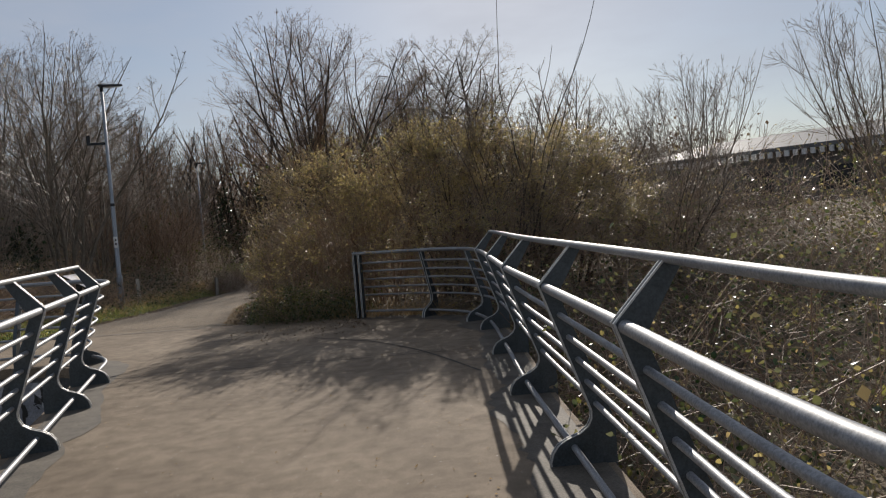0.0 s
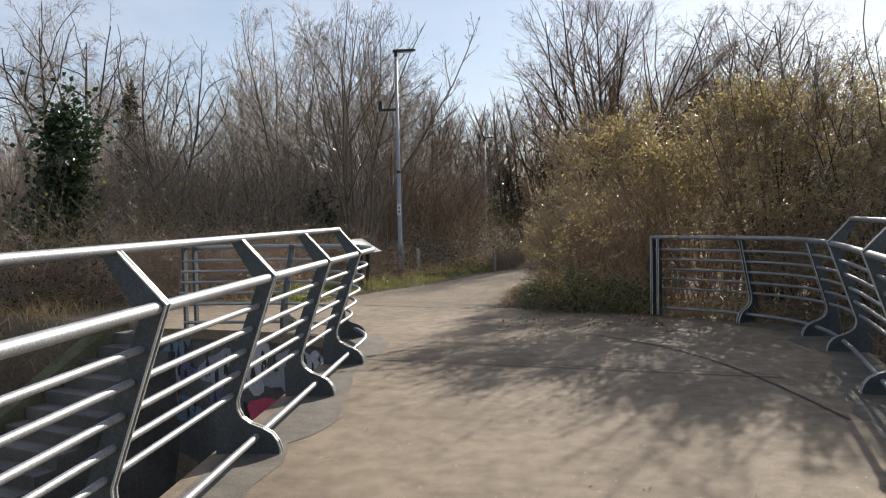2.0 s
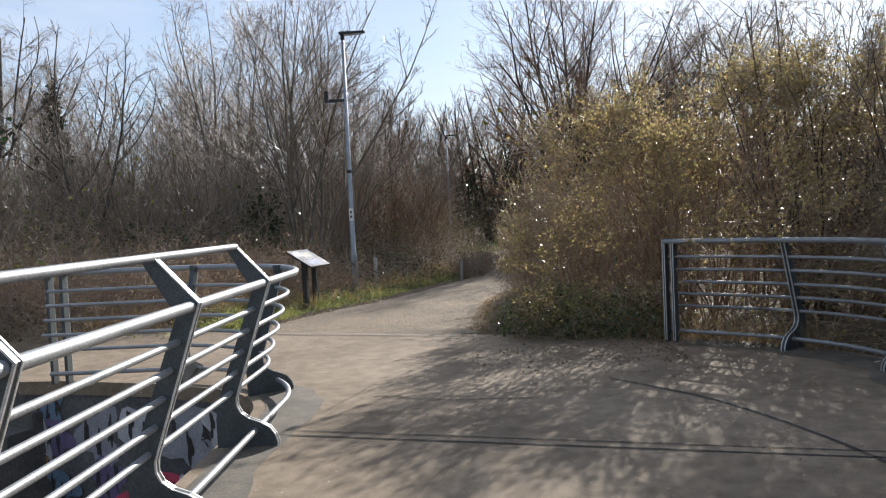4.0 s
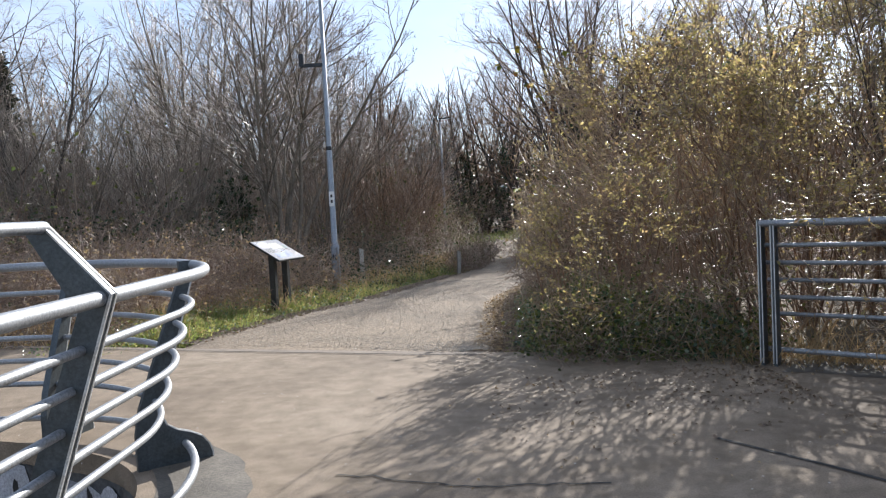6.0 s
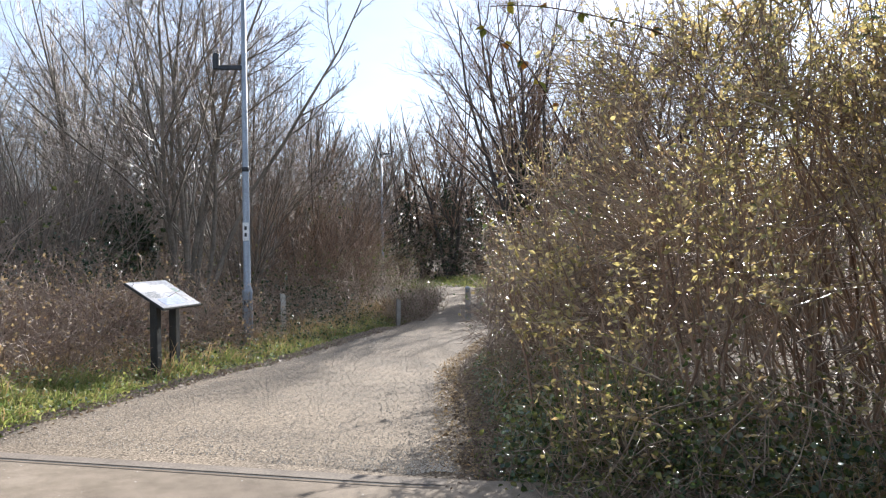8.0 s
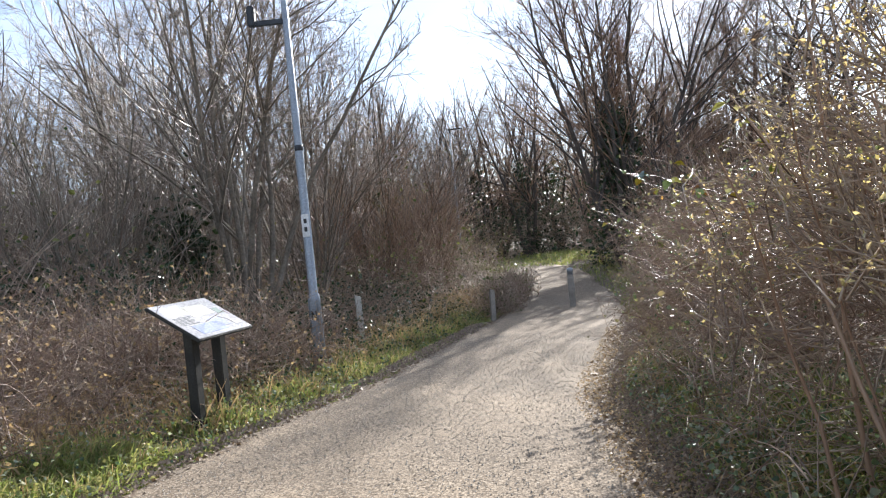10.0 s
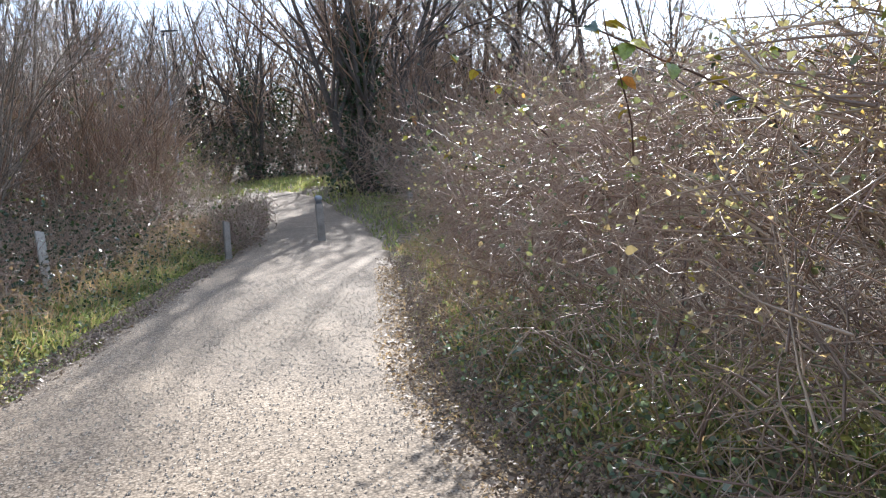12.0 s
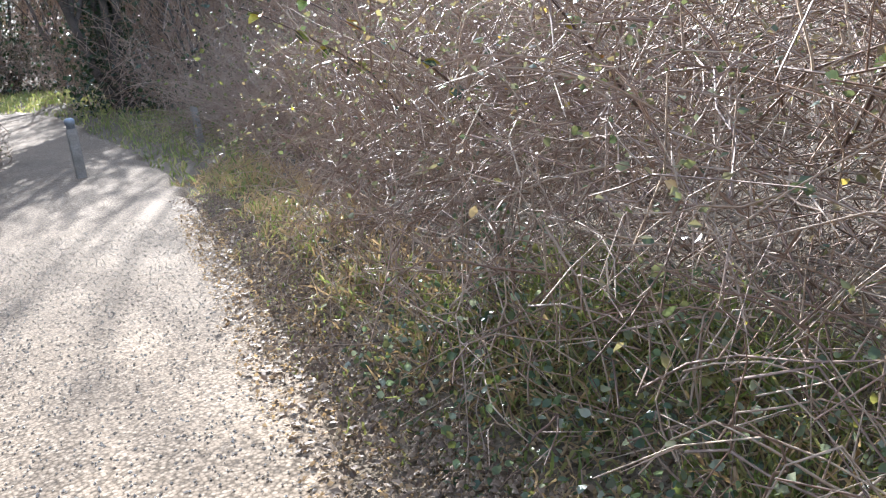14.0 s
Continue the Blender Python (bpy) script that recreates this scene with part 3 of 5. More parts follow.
# ---- railings ----
PROFILE = [(0.0, -0.06), (0.006, 0.03), (-0.012, 0.085), (-0.05, 0.135), (-0.11, 0.17), (-0.19, 0.2), (-0.245, 0.24), (-0.27, 0.29), (-0.272, 0.345), (0.006, 1.158)]
BACK = [(-0.115, 1.1), (-0.395, 0.34), (-0.42, 0.2), (-0.42, -0.06)]
BRACKET = [(-0.232, 1.42), (-0.288, 1.395)]
FLAT_TOP = [(-0.02, 1.17), (-0.12, 1.17)]
INNER = lambda z: -0.272 + (z - 0.345) / 0.805 * 0.264
BARS = [(z, 0.018) for z in (0.965, 0.82, 0.675, 0.53, 0.385)]


def plate(profile, half, shift=0.0, grow=0.0):
    """A plate in the u-z plane; u runs along local x, thickness along y."""
    bm = bmesh.new()
    a, b = [bm.verts.new((u, shift - half, z)) for u, z in profile], [bm.verts.new((u, shift + half, z)) for u, z in profile]
    bm.faces.new(a), bm.faces.new(b[::-1])
    for i in range(len(profile)):
        bm.faces.new((a[i], b[i], b[(i + 1) % len(profile)], a[(i + 1) % len(profile)]))
    bmesh.ops.recalc_face_normals(bm, faces=bm.faces)
    return bm


def inset(profile, d):
    c = np.mean(profile, axis=0)
    out = []
    for u, z in profile:
        w = np.array([u, z]) - c
        out.append((u - d * w[0] / (np.linalg.norm(w) + 1e-6), z - d * w[1] / (np.linalg.norm(w) + 1e-6)))
    return out


def edge_band(points, half, shift):
    """A thin bright band along the inner edge of a plate."""
    bm = bmesh.new()
    rows = []
    for u, z in points:
        rows.append([bm.verts.new((u + 0.004, shift - half, z)), bm.verts.new((u + 0.004, shift + half, z)), bm.verts.new((u - 0.006, shift + half, z)), bm.verts.new((u - 0.006, shift - half, z))])
    for r0, r1 in zip(rows, rows[1:]):
        for i in range(4):
            bm.faces.new((r0[i], r0[(i + 1) % 4], r1[(i + 1) % 4], r1[i]))
    bm.faces.new(rows[0]), bm.faces.new(rows[-1][::-1])
    bmesh.ops.recalc_face_normals(bm, faces=bm.faces)
    return bm


def meshed(name, bm, mat):
    me = bpy.data.meshes.new(name)
    bm.to_mesh(me)
    bm.free()
    me.materials.append(mat)
    return me


TALL = PROFILE + BRACKET + BACK
SHORT = PROFILE[:-1] + FLAT_TOP + BACK
POST_MESH = {
    "tall": (meshed("post", plate(TALL, 0.024), M["post"]), [meshed("edge_strip", edge_band(PROFILE + BRACKET[:1], 0.005, s), M["edge"]) for s in (-0.0195, 0.0195)]),
    "end": (meshed("post", plate([(-0.02, 0.0), (-0.02, 1.175), (-0.12, 1.175), (-0.12, 0.0)], 0.016), M["post"]), [meshed("edge_strip", edge_band([(-0.02, 0.02), (-0.02, 1.17)], 0.004, s), M["edge"]) for s in (-0.012, 0.012)]),
    "short": (meshed("post", plate(SHORT, 0.024), M["post"]), [meshed("edge_strip", edge_band(PROFILE[:-1] + FLAT_TOP[:1], 0.005, s), M["edge"]) for s in (-0.0195, 0.0195)]),
}


def railing(line, side, tall_until, posts, label):
    """line: foot line; side: +1 where the walkway lies to the right of the line's way; posts: (index, kind)."""
    top = thing("railing", (*line[0], 0), label, "railing")
    base = Matrix.Translation((-line[0][0], -line[0][1], 0))
    way = np.gradient(line, axis=0)
    for i, kind in posts:
        inward = Vector((way[i][1] * side, -way[i][0] * side, 0)).normalized()
        along = Vector((0, 0, 1)).cross(inward)
        m = Matrix(((inward.x, along.x, 0, line[i][0] - line[0][0]), (inward.y, along.y, 0, line[i][1] - line[0][1]), (0, 0, 1, 0), (0, 0, 0, 1)))
        me, strips = POST_MESH[kind]
        p = part("post", me, None, top)
        p.matrix_local = m
        for st in strips:
            part("edge_strip", st, None, p, "pale worn steel edge")
    local = line - line[0]

    def rail(name, u, z, r, upto=None, lab=""):
        off = offset_line(local, u * side)[:upto]
        pts = [(x, y, z) for x, y in off]
        part(name, tube_mesh(name, pts, r), M["galv"], top, lab)

    rail("top_rail", -0.225, 1.4, 0.023, tall_until, "galvanised upper rail")
    rail("handrail", -0.038, 1.143, 0.029, None, "galvanised handrail")
    for z, r in BARS:
        rail("rail", INNER(z) - 0.045, z, r)
    rail("bottom_rail", -0.15, 0.115, 0.022)
    return top


def near_index(line, x, y):
    return int(np.argmin(np.hypot(line[:, 0] - x, line[:, 1] - y)))


left_posts = [(near_index(RAIL_LEFT, -1.29, y), "tall") for y in (-6.45, -4.8, -3.15, -1.5, 0.15, 1.8, 3.48, 5.16, 6.83, 8.35, 9.7)]
left_posts += [(near_index(RAIL_LEFT, -1.6, 11.6), "short"), (near_index(RAIL_LEFT, -2.72, 12.38), "short"), (len(RAIL_LEFT) - 1, "end"), (len(RAIL_LEFT) - 2, "end")]
railing(RAIL_LEFT, 1, near_index(RAIL_LEFT, -1.29, 9.75) + 1, left_posts, "galvanised tube railing on dark steel posts, curving round steps")
right_posts = [(near_index(RAIL_RIGHT, x, y), "tall") for x, y in ((0.87, -4.8), (0.9, -2.9), (0.95, -1.0), (1.15, 0.85), (1.56, 2.66), (2.01, 4.45), (2.48, 6.35), (3.08, 8.45), (3.57, 10.3))]
right_posts += [(near_index(RAIL_RIGHT, x, y), "short") for x, y in ((3.7, 11.3), (3.3, 12.4))] + [(len(RAIL_RIGHT) - 1, "end"), (len(RAIL_RIGHT) - 2, "end")]
railing(RAIL_RIGHT, -1, near_index(RAIL_RIGHT, 3.57, 10.3) + 1, right_posts, "galvanised tube railing on dark steel posts, curving against the bushes")


# ---- things on the path ----
def on_land(x, y):
    return float(land(np.array([x]), np.array([y]))[0])


def info_board():
    a, b = Vector((-3.43, 19.4, 0)), Vector((-3.2, 20.22, 0))
    mid = Vector((-3.05, 19.78, 0))
    yaw = math.degrees(math.atan2((b - a).y, (b - a).x))
    z0 = on_land(mid.x, mid.y)
    top = thing("information_board", pose(mid.x, mid.y, z0, 0, 0, yaw), "tilted information panel on two dark timber posts in the grass verge", "sign")
    high = -z0
    for x in (-0.2, 0.22):
        bm = box(bmesh.new(), x - 0.05, x + 0.05, -0.02, 0.08, -0.3, 0.8 + high, 0.008)
        part("post", bm, M["timber"], top)
    tilt = pose(0, 0.03, 0.86 + high, 31, 0, 0)
    frame_ = part("panel_frame", box(bmesh.new(), -0.44, 0.44, -0.31, 0.31, -0.03, 0.0, 0.006), M["timber"], top, "dark panel frame")
    frame_.matrix_local = tilt
    sheet = part("panel", box(bmesh.new(), -0.425, 0.425, -0.295, 0.295, 0.0, 0.004), surface("printed_panel", (0.5, 0.48, 0.46), (0.62, 0.6, 0.58), 2, 40, 0.22), top, "pale printed panel with faded pictures")
    sheet.matrix_local = tilt
    shapes = [(-0.39, -0.05, 0.08, 0.26, (0.58, 0.58, 0.62)), (-0.3, 0.1, -0.25, -0.1, (0.3, 0.36, 0.55)), (0.0, 0.2, -0.2, -0.04, (0.34, 0.38, 0.5)), (-0.1, 0.24, 0.02, 0.2, (0.6, 0.58, 0.48)), (0.27, 0.36, 0.0, 0.1, (0.22, 0.3, 0.25)), (0.26, 0.39, -0.22, -0.07, (0.45, 0.42, 0.4))]
    for x0, x1, y0, y1, c in shapes:
        p = part("picture", box(bmesh.new(), x0, x1, y0, y1, 0.0045, 0.006), paint("print_tone", c), top)
        p.matrix_local = tilt
    for i in range(7):
        p = part("text_line", box(bmesh.new(), -0.38, -0.12 - 0.03 * (i % 3), 0.045 - i * 0.02, 0.052 - i * 0.02, 0.0045, 0.006), M["post"], top)
        p.matrix_local = tilt


info_board()


def lamp_post(x, y, height, yaw, detailed, label, z0=None):
    z0 = on_land(x, y) if z0 is None else z0
    top = thing("street_lamp", pose(x, y, z0, 0, 0, yaw), label, "street lamp", "lamp posts along the path")
    part("column", turned([(0.085, -0.3), (0.085, 0.88), (0.078, 0.93), (0.06, 0.97), (0.056, 2.9), (0.05, 2.95), (0.036, height)], 18), M["lamp"], top, "grey galvanised steel column")
    # lantern: a flat tapering head on a short spigot
    bm = box(bmesh.new(), 0.0, 0.62, -0.11, 0.11, -0.035, 0.035, 0.02)
    for v in bm.verts:
        if v.co.x > 0.3:
            v.co.y *= 0.75
            v.co.z *= 0.6
    head = part("lantern", bm, M["dark_metal"], top, "flat dark lamp head")
    head.matrix_local = pose(-0.08, 0, height + 0.03, 0, -2, 0)
    lens_ = part("lens", box(bmesh.new(), 0.12, 0.55, -0.07, 0.07, -0.042, -0.036), M["white_paint"], head, "clear lamp glass")
    part("spigot", turned([(0.045, height - 0.12), (0.045, height + 0.0)], 12), M["dark_metal"], top)
    if detailed:
        part("door", box(bmesh.new(), -0.05, 0.05, -0.092, -0.08, 0.25, 0.86, 0.006), M["lamp"], top, "column access door")
        arm = part("bracket_arm", box(bmesh.new(), -0.42, -0.02, -0.03, 0.03, 4.55, 4.62, 0.008), M["dark_metal"], top)
        part("sensor_box", box(bmesh.new(), -0.5, -0.4, -0.06, 0.06, 4.55, 4.82, 0.015), M["dark_metal"], top, "small dark box on a bracket")
        part("number_plate", box(bmesh.new(), -0.05, 0.05, -0.066, -0.058, 1.72, 2.02, 0.003), M["white_paint"], top, "pale number plate")
        for k, z in enumerate((1.93, 1.82)):
            part("number_mark", box(bmesh.new(), -0.02, 0.02, -0.0705, -0.067, z - 0.03, z + 0.03), M["black"], top)
        # stencilled letter on the base
        for x0, x1 in ((-0.035, -0.02), (0.02, 0.035)):
            part("letter_stroke", box(bmesh.new(), x0, x1, -0.0965, -0.0925, 0.62, 0.74), M["black"], top)
        dg = part("letter_stroke", box(bmesh.new(), -0.0075, 0.0075, -0.0965, -0.0925, -0.068, 0.068), M["black"], top)
        dg.matrix_local = pose(0, 0, 0.68, 0, -28, 0)
        part("strap", turned([(0.056, 2.86), (0.059, 2.88), (0.059, 2.92), (0.056, 2.94)], 16), M["dark_metal"], top)


lamp_post(-2.62, 22.8, 6.12, 0, True, "tall grey street lamp with a flat head beside the path")
lamp_post(-0.73, 45.65, 6.3, 0, False, "distant grey street lamp with a flat head")


def bollard(x, y):
    top = thing("bollard", (x, y, path_z(y) + 0.02), "weathered timber bollard with a pale cap on the path", "bollard")
    part("post", box(bmesh.new(), -0.065, 0.065, -0.065, 0.065, -0.2, 0.72, 0.01), M["grey_timber"], top, "weathered grey timber")
    bm = turned([(0.06, 0.72), (0.055, 0.77), (0.07, 0.78), (0.07, 0.84), (0.05, 0.86), (0.02, 0.87)], 14)
    part("cap", bm, M["lamp"], top, "pale metal cap")


bollard(1.67, 29.5)


def marker_post(x, y, high, lean, label, mat="grey_timber"):
    z = on_land(x, y)
    top = thing("marker_post", pose(x, y, z - 0.1, 0, lean, 20), label, "post", "marker posts along the verge")
    bm = box(bmesh.new(), -0.05, 0.05, -0.035, 0.035, 0, high + 0.1, 0.006)
    for v in bm.verts:
        if v.co.z > high and v.co.x > 0:
            v.co.z -= 0.03
    part("post", bm, M[mat], top)


marker_post(-2.42, 25.5, 0.8, -1, "pale sawn timber stake standing in ivy, coloured lighter as if sunlit", "sunlit_timber")
marker_post(-0.13, 28.2, 0.75, 2, "short grey timber post at the path edge")
marker_post(3.6, 29.85, 0.72, -3, "short grey timber post among dry grass")


# far building beyond the bank
def warehouse():
    a, b = Vector((25.2, 41, 0)), Vector((33.0, 20.0, 0))
    length, yaw = (b - a).length, math.degrees(math.atan2((b - a).y, (b - a).x))
    top = thing("warehouse", pose(a.x, a.y, 0, 0, 0, yaw), "long low grey warehouse with a shallow roof behind the bank", "building")
    part("wall", box(bmesh.new(), 0, length, 0, 14, -1.0, 3.75, 0.02), M["cladding"], top)
    bm = bmesh.new()
    pr = [(-0.5, 3.75), (-0.5, 3.95), (7, 5.2), (14.5, 3.95), (14.5, 3.75)]
    for x in (-0.4, length + 0.4):
        bm.faces.new([bm.verts.new((x, y, z)) for y, z in pr])
    bm.verts.ensure_lookup_table()
    for i in range(5):
        bm.faces.new([bm.verts[k] for k in (i, (i + 1) % 5, 5 + (i + 1) % 5, 5 + i)])
    bmesh.ops.recalc_face_normals(bm, faces=bm.faces)
    part("roof", bm, M["roof"], top, "shallow grey sheet roof")
    for i in range(int(length / 0.45)):
        part("fascia_tooth", box(bmesh.new(), i * 0.45, i * 0.45 + 0.22, -0.62, -0.5, 3.45, 3.74), M["white_paint"], top)
    for i in range(5):
        part("window", box(bmesh.new(), 2 + i * 4.2, 3.8 + i * 4.2, -0.04, 0.0, 1.6, 2.8), M["dark_metal"], top)


warehouse()


# ---- plants ----
def unit(v):
    return v / (np.linalg.norm(v, axis=-1, keepdims=True) + 1e-9)


def branches(start, way, length, radius, k, bend, lift, g, tip=0.35):
    """Curved shoots: places (n, k, 3) and radii (n, k)."""
    n = len(start)
    p = np.empty((n, k, 3))
    p[:, 0] = start
    w = unit(way)
    step = (length / (k - 1))[:, None]
    for i in range(1, k):
        w = unit(w + g.normal(size=(n, 3)) * bend + np.array([0, 0, 1.0]) * lift)
        p[:, i] = p[:, i - 1] + w * step
    r = radius[:, None] * np.linspace(1, tip, k)[None]
    return p, r


def sprout(p, r, count, g, low, high, angle, ratio, thin):
    """Starts, ways, lengths and radii of side shoots along given shoots."""
    n, k = p.shape[:2]
    t = g.uniform(low, high, (n, count))
    f = t * (k - 1)
    i = np.minimum(f.astype(int), k - 2)
    a = (f - i)[..., None]
    rows = np.arange(n)[:, None]
    at = p[rows, i] * (1 - a) + p[rows, i + 1] * a
    way = unit(p[rows, i + 1] - p[rows, i])
    out = unit(np.cross(way, g.normal(size=way.shape)))
    way = unit(way * math.cos(radians(angle)) + out * math.sin(radians(angle)) * g.uniform(0.6, 1.3, (n, count, 1)))
    whole = np.linalg.norm(p[:, -1] - p[:, 0], axis=1)[:, None]
    length = whole * ratio * (1.15 - 0.75 * t) * g.uniform(0.6, 1.3, (n, count))
    rad = np.maximum(r[rows, i] * thin, 0.0028)
    return at.reshape(-1, 3), way.reshape(-1, 3), length.ravel(), rad.ravel()


def within(at, way, length, dome, g):
    """Lengths cut so that shoots end near the skin of a domed crown: dome is (radius, middle height, half height)."""
    scale = np.array([dome[0], dome[0], dome[2]])
    o, w = (at - np.array([0, 0, dome[1]])) / scale, unit(way) / scale
    qa, qb, qc = (w * w).sum(1), (o * w).sum(1), (o * o).sum(1) - 1
    reach = (-qb + np.sqrt(np.maximum(qb * qb - qa * qc, 0))) / qa
    return np.maximum(np.minimum(length, reach * g.uniform(0.85, 1.12, len(at))), length * 0.4)


def bare_tree_meshes(seed, height, stems, spread, thick, counts, lean=0.0, lift=0.08, low=0.3, angle=38, ratio=0.5, dome=None, finest=0.0035):
    """Meshes of a leafless tree: trunk with limbs, and crown of twigs."""
    g = np.random.default_rng(seed)
    a = np.arange(stems) * 2 * math.pi / stems + g.uniform(0, 1, stems)
    lean_out = spread * g.uniform(0.35, 1.05, stems)
    way = np.stack([np.cos(a) * lean_out + lean, np.sin(a) * lean_out, np.ones(stems)], 1)
    start = np.stack([np.cos(a) * 0.12 * (stems > 1), np.sin(a) * 0.12 * (stems > 1), np.full(stems, -0.15)], 1)
    dome = dome or (height * (spread * 0.75 + 0.16), height * 0.55, height * 0.46)
    length = within(start + [0, 0, height * 0.14], way, height * g.uniform(0.9, 1.1, stems), dome, g) + height * 0.14
    p0, r0 = branches(start, way, length, np.full(stems, thick), 9, 0.07, lift, g, 0.12)
    levels = [(p0, r0, 7)]
    p, r = p0, r0
    for n, (count, k, bend, sides) in enumerate(counts):
        at, w, ln, rad = sprout(p, r, count, g, low if n == 0 else 0.15, 0.97, angle, ratio if n == 0 else 0.5, 0.55)
        ln = within(at, w + [0, 0, lift * 3], ln * 1.15, dome, g)
        p, r = branches(at, w, ln, np.maximum(rad, finest), k, bend, lift * (1.3 if n == 0 else 0.9), g)
        levels.append((p, r, sides))
    fit = height / max(np.percentile(q[:, -1, 2], 99.5) for q, _, _ in levels)
    trunk = joined([tube_arrays(q * fit, w, k) for q, w, k in levels[:2]])
    crown = joined([tube_arrays(q * fit, w, k) for q, w, k in levels[2:]])
    return raw_mesh("trunk", *trunk, True), raw_mesh("crown", *crown, True)


def tree_of(meshes, bark, twig, at, yaw, size, label, group="bare trees along the path", ivy=None, tall=1.0):
    x, y = at
    top = thing("tree", pose(x, y, on_land(x, y), 0, 0, yaw), label, "tree", group)
    for name, me, mat in (("trunk", meshes[0], bark), ("crown", meshes[1], twig)):
        if not me.materials:
            me.materials.append(mat)
        ob = part(name, me, None, top)
        ob.scale = (size, size, size * tall)
    if ivy:
        high, wide, n, seed = ivy
        g = np.random.default_rng(seed)
        k = 26
        cz = g.uniform(0.05, 1, k) * high
        ca, cd = g.uniform(0, 2 * math.pi, k), wide * g.uniform(0, 0.75, k) * (1.05 - 0.75 * cz / high)
        which = g.integers(0, k, n)
        size_of = g.uniform(0.14, 0.34, k)[which, None] * wide
        spots = np.stack([np.cos(ca) * cd, np.sin(ca) * cd, cz], 1)[which] + g.normal(0, 1, (n, 3)) * size_of * np.array([1, 1, 1.5])
        spots[:, 2] = np.abs(spots[:, 2])
        v, f = leaf_arrays(spots, g.uniform(0.1, 0.2, n), -0.1, 0.8, seed)
        part("ivy", raw_mesh("ivy", v, f), M["ivy_leaf"], top, "dark green ivy round the trunk")
    return top


HAZEL = bare_tree_meshes(11, 8.7, 9, 0.34, 0.06, [(10, 6, 0.1, 4), (7, 4, 0.14, 3), (6, 3, 0.16, 3), (2, 2, 0.2, 3)], lift=0.04, low=0.25, angle=36, ratio=0.42, dome=(3.9, 5.9, 4.2))
HAZEL_B = bare_tree_meshes(12, 7.6, 12, 0.5, 0.042, [(8, 5, 0.12, 4), (6, 3, 0.16, 3), (5, 2, 0.2, 3)], lift=0.03, low=0.2, angle=34, ratio=0.36, dome=(3.8, 4.0, 4.2))
OAK = bare_tree_meshes(13, 10.3, 2, 0.22, 0.16, [(13, 8, 0.16, 5), (8, 4, 0.2, 3), (7, 3, 0.22, 3), (4, 2, 0.2, 3)], lift=0.03, low=0.25, angle=50, ratio=0.55, dome=(5.0, 7.2, 5.2))
SLIM = bare_tree_meshes(14, 7.8, 2, 0.22, 0.075, [(12, 7, 0.14, 4), (7, 3, 0.18, 3), (6, 2, 0.2, 3)], lift=0.05, low=0.35, angle=44, ratio=0.42)
CLUMP = bare_tree_meshes(15, 13.8, 10, 0.4, 0.11, [(12, 6, 0.09, 4), (7, 4, 0.14, 3), (6, 3, 0.18, 3), (3, 2, 0.2, 3)], lift=0.045, low=0.2, angle=34, ratio=0.4, dome=(6.2, 7.2, 6.8), finest=0.004)
FAR = bare_tree_meshes(16, 10.6, 4, 0.2, 0.12, [(12, 5, 0.12, 3), (7, 3, 0.16, 3), (5, 2, 0.18, 3)], lift=0.05, low=0.2, angle=40, ratio=0.42, dome=(3.2, 6.0, 5.4), finest=0.006)
SHRUB = bare_tree_meshes(17, 3.6, 14, 0.62, 0.02, [(7, 5, 0.12, 3), (6, 3, 0.16, 3), (3, 2, 0.18, 3)], lift=0.03, low=0.12, angle=34, ratio=0.42)
FINE = bare_tree_meshes(18, 5.5, 16, 0.5, 0.03, [(8, 5, 0.1, 3), (6, 3, 0.14, 3), (4, 2, 0.18, 3)], lift=0.05, low=0.15, angle=30, ratio=0.4)

B, DB, TW, RT = M["bark"], M["dark_bark"], M["twig"], M["red_twig"]
hz = "tall multi-stemmed bare hazel with grey-brown stems"
sl = "slender bare tree with forked grey stems"
# left side
for at_, yaw_, size_, tall_ in (((-4.5, 26.4), 0, 1.1, 0.93), ((-7.4, 30.0), 70, 1.08, 1.05), ((-4.2, 31.5), 140, 0.95, 1.0), ((-9.5, 33.5), 200, 1.0, 1.0)):
    tree_of(HAZEL, B, TW, at_, yaw_, size_, hz, tall=tall_)
for at_, yaw_, size_ in (((-2.9, 34.0), 10, 0.85), ((-1.8, 37.5), 120, 0.8), ((-3.9, 28.7), 240, 0.62), ((-6.6, 24.6), 60, 0.62), ((-9.4, 25.2), 150, 0.72), ((-12.0, 27.0), 20, 0.75), ((-8.0, 28.0), 300, 0.75), ((-13.5, 22.5), 80, 0.6), ((-11.0, 31.0), 190, 0.8), ((-16.0, 25.0), 270, 0.75)):
    tree_of(HAZEL_B, B, TW, at_, yaw_, size_, "dense bare hazel thicket with many thin stems", "hazel thicket")
tree_of(OAK, DB, TW, (-16.6, 30.5), 30, 1.0, "large bare tree with heavy dark spreading limbs")
tree_of(OAK, DB, TW, (-22.5, 29.0), 160, 1.05, "large bare tree with heavy dark spreading limbs")
tree_of(SLIM, DB, TW, (-10.6, 26.2), 40, 0.98, sl)
tree_of(SLIM, DB, TW, (-13.6, 33.0), 200, 1.05, sl)
tree_of(HAZEL, B, TW, (-19.0, 36.0), 90, 1.05, hz)
tree_of(FINE, B, TW, (-10.2, 19.6), 0, 0.62, "bare shrub smothered in dark ivy", "ivy shrubs", ivy=(4.0, 1.15, 5200, 3))
tree_of(FINE, B, TW, (-3.35, 36.2), 0, 0.6, "bare shrub smothered in dark ivy", "ivy shrubs", ivy=(3.0, 0.75, 2600, 4))
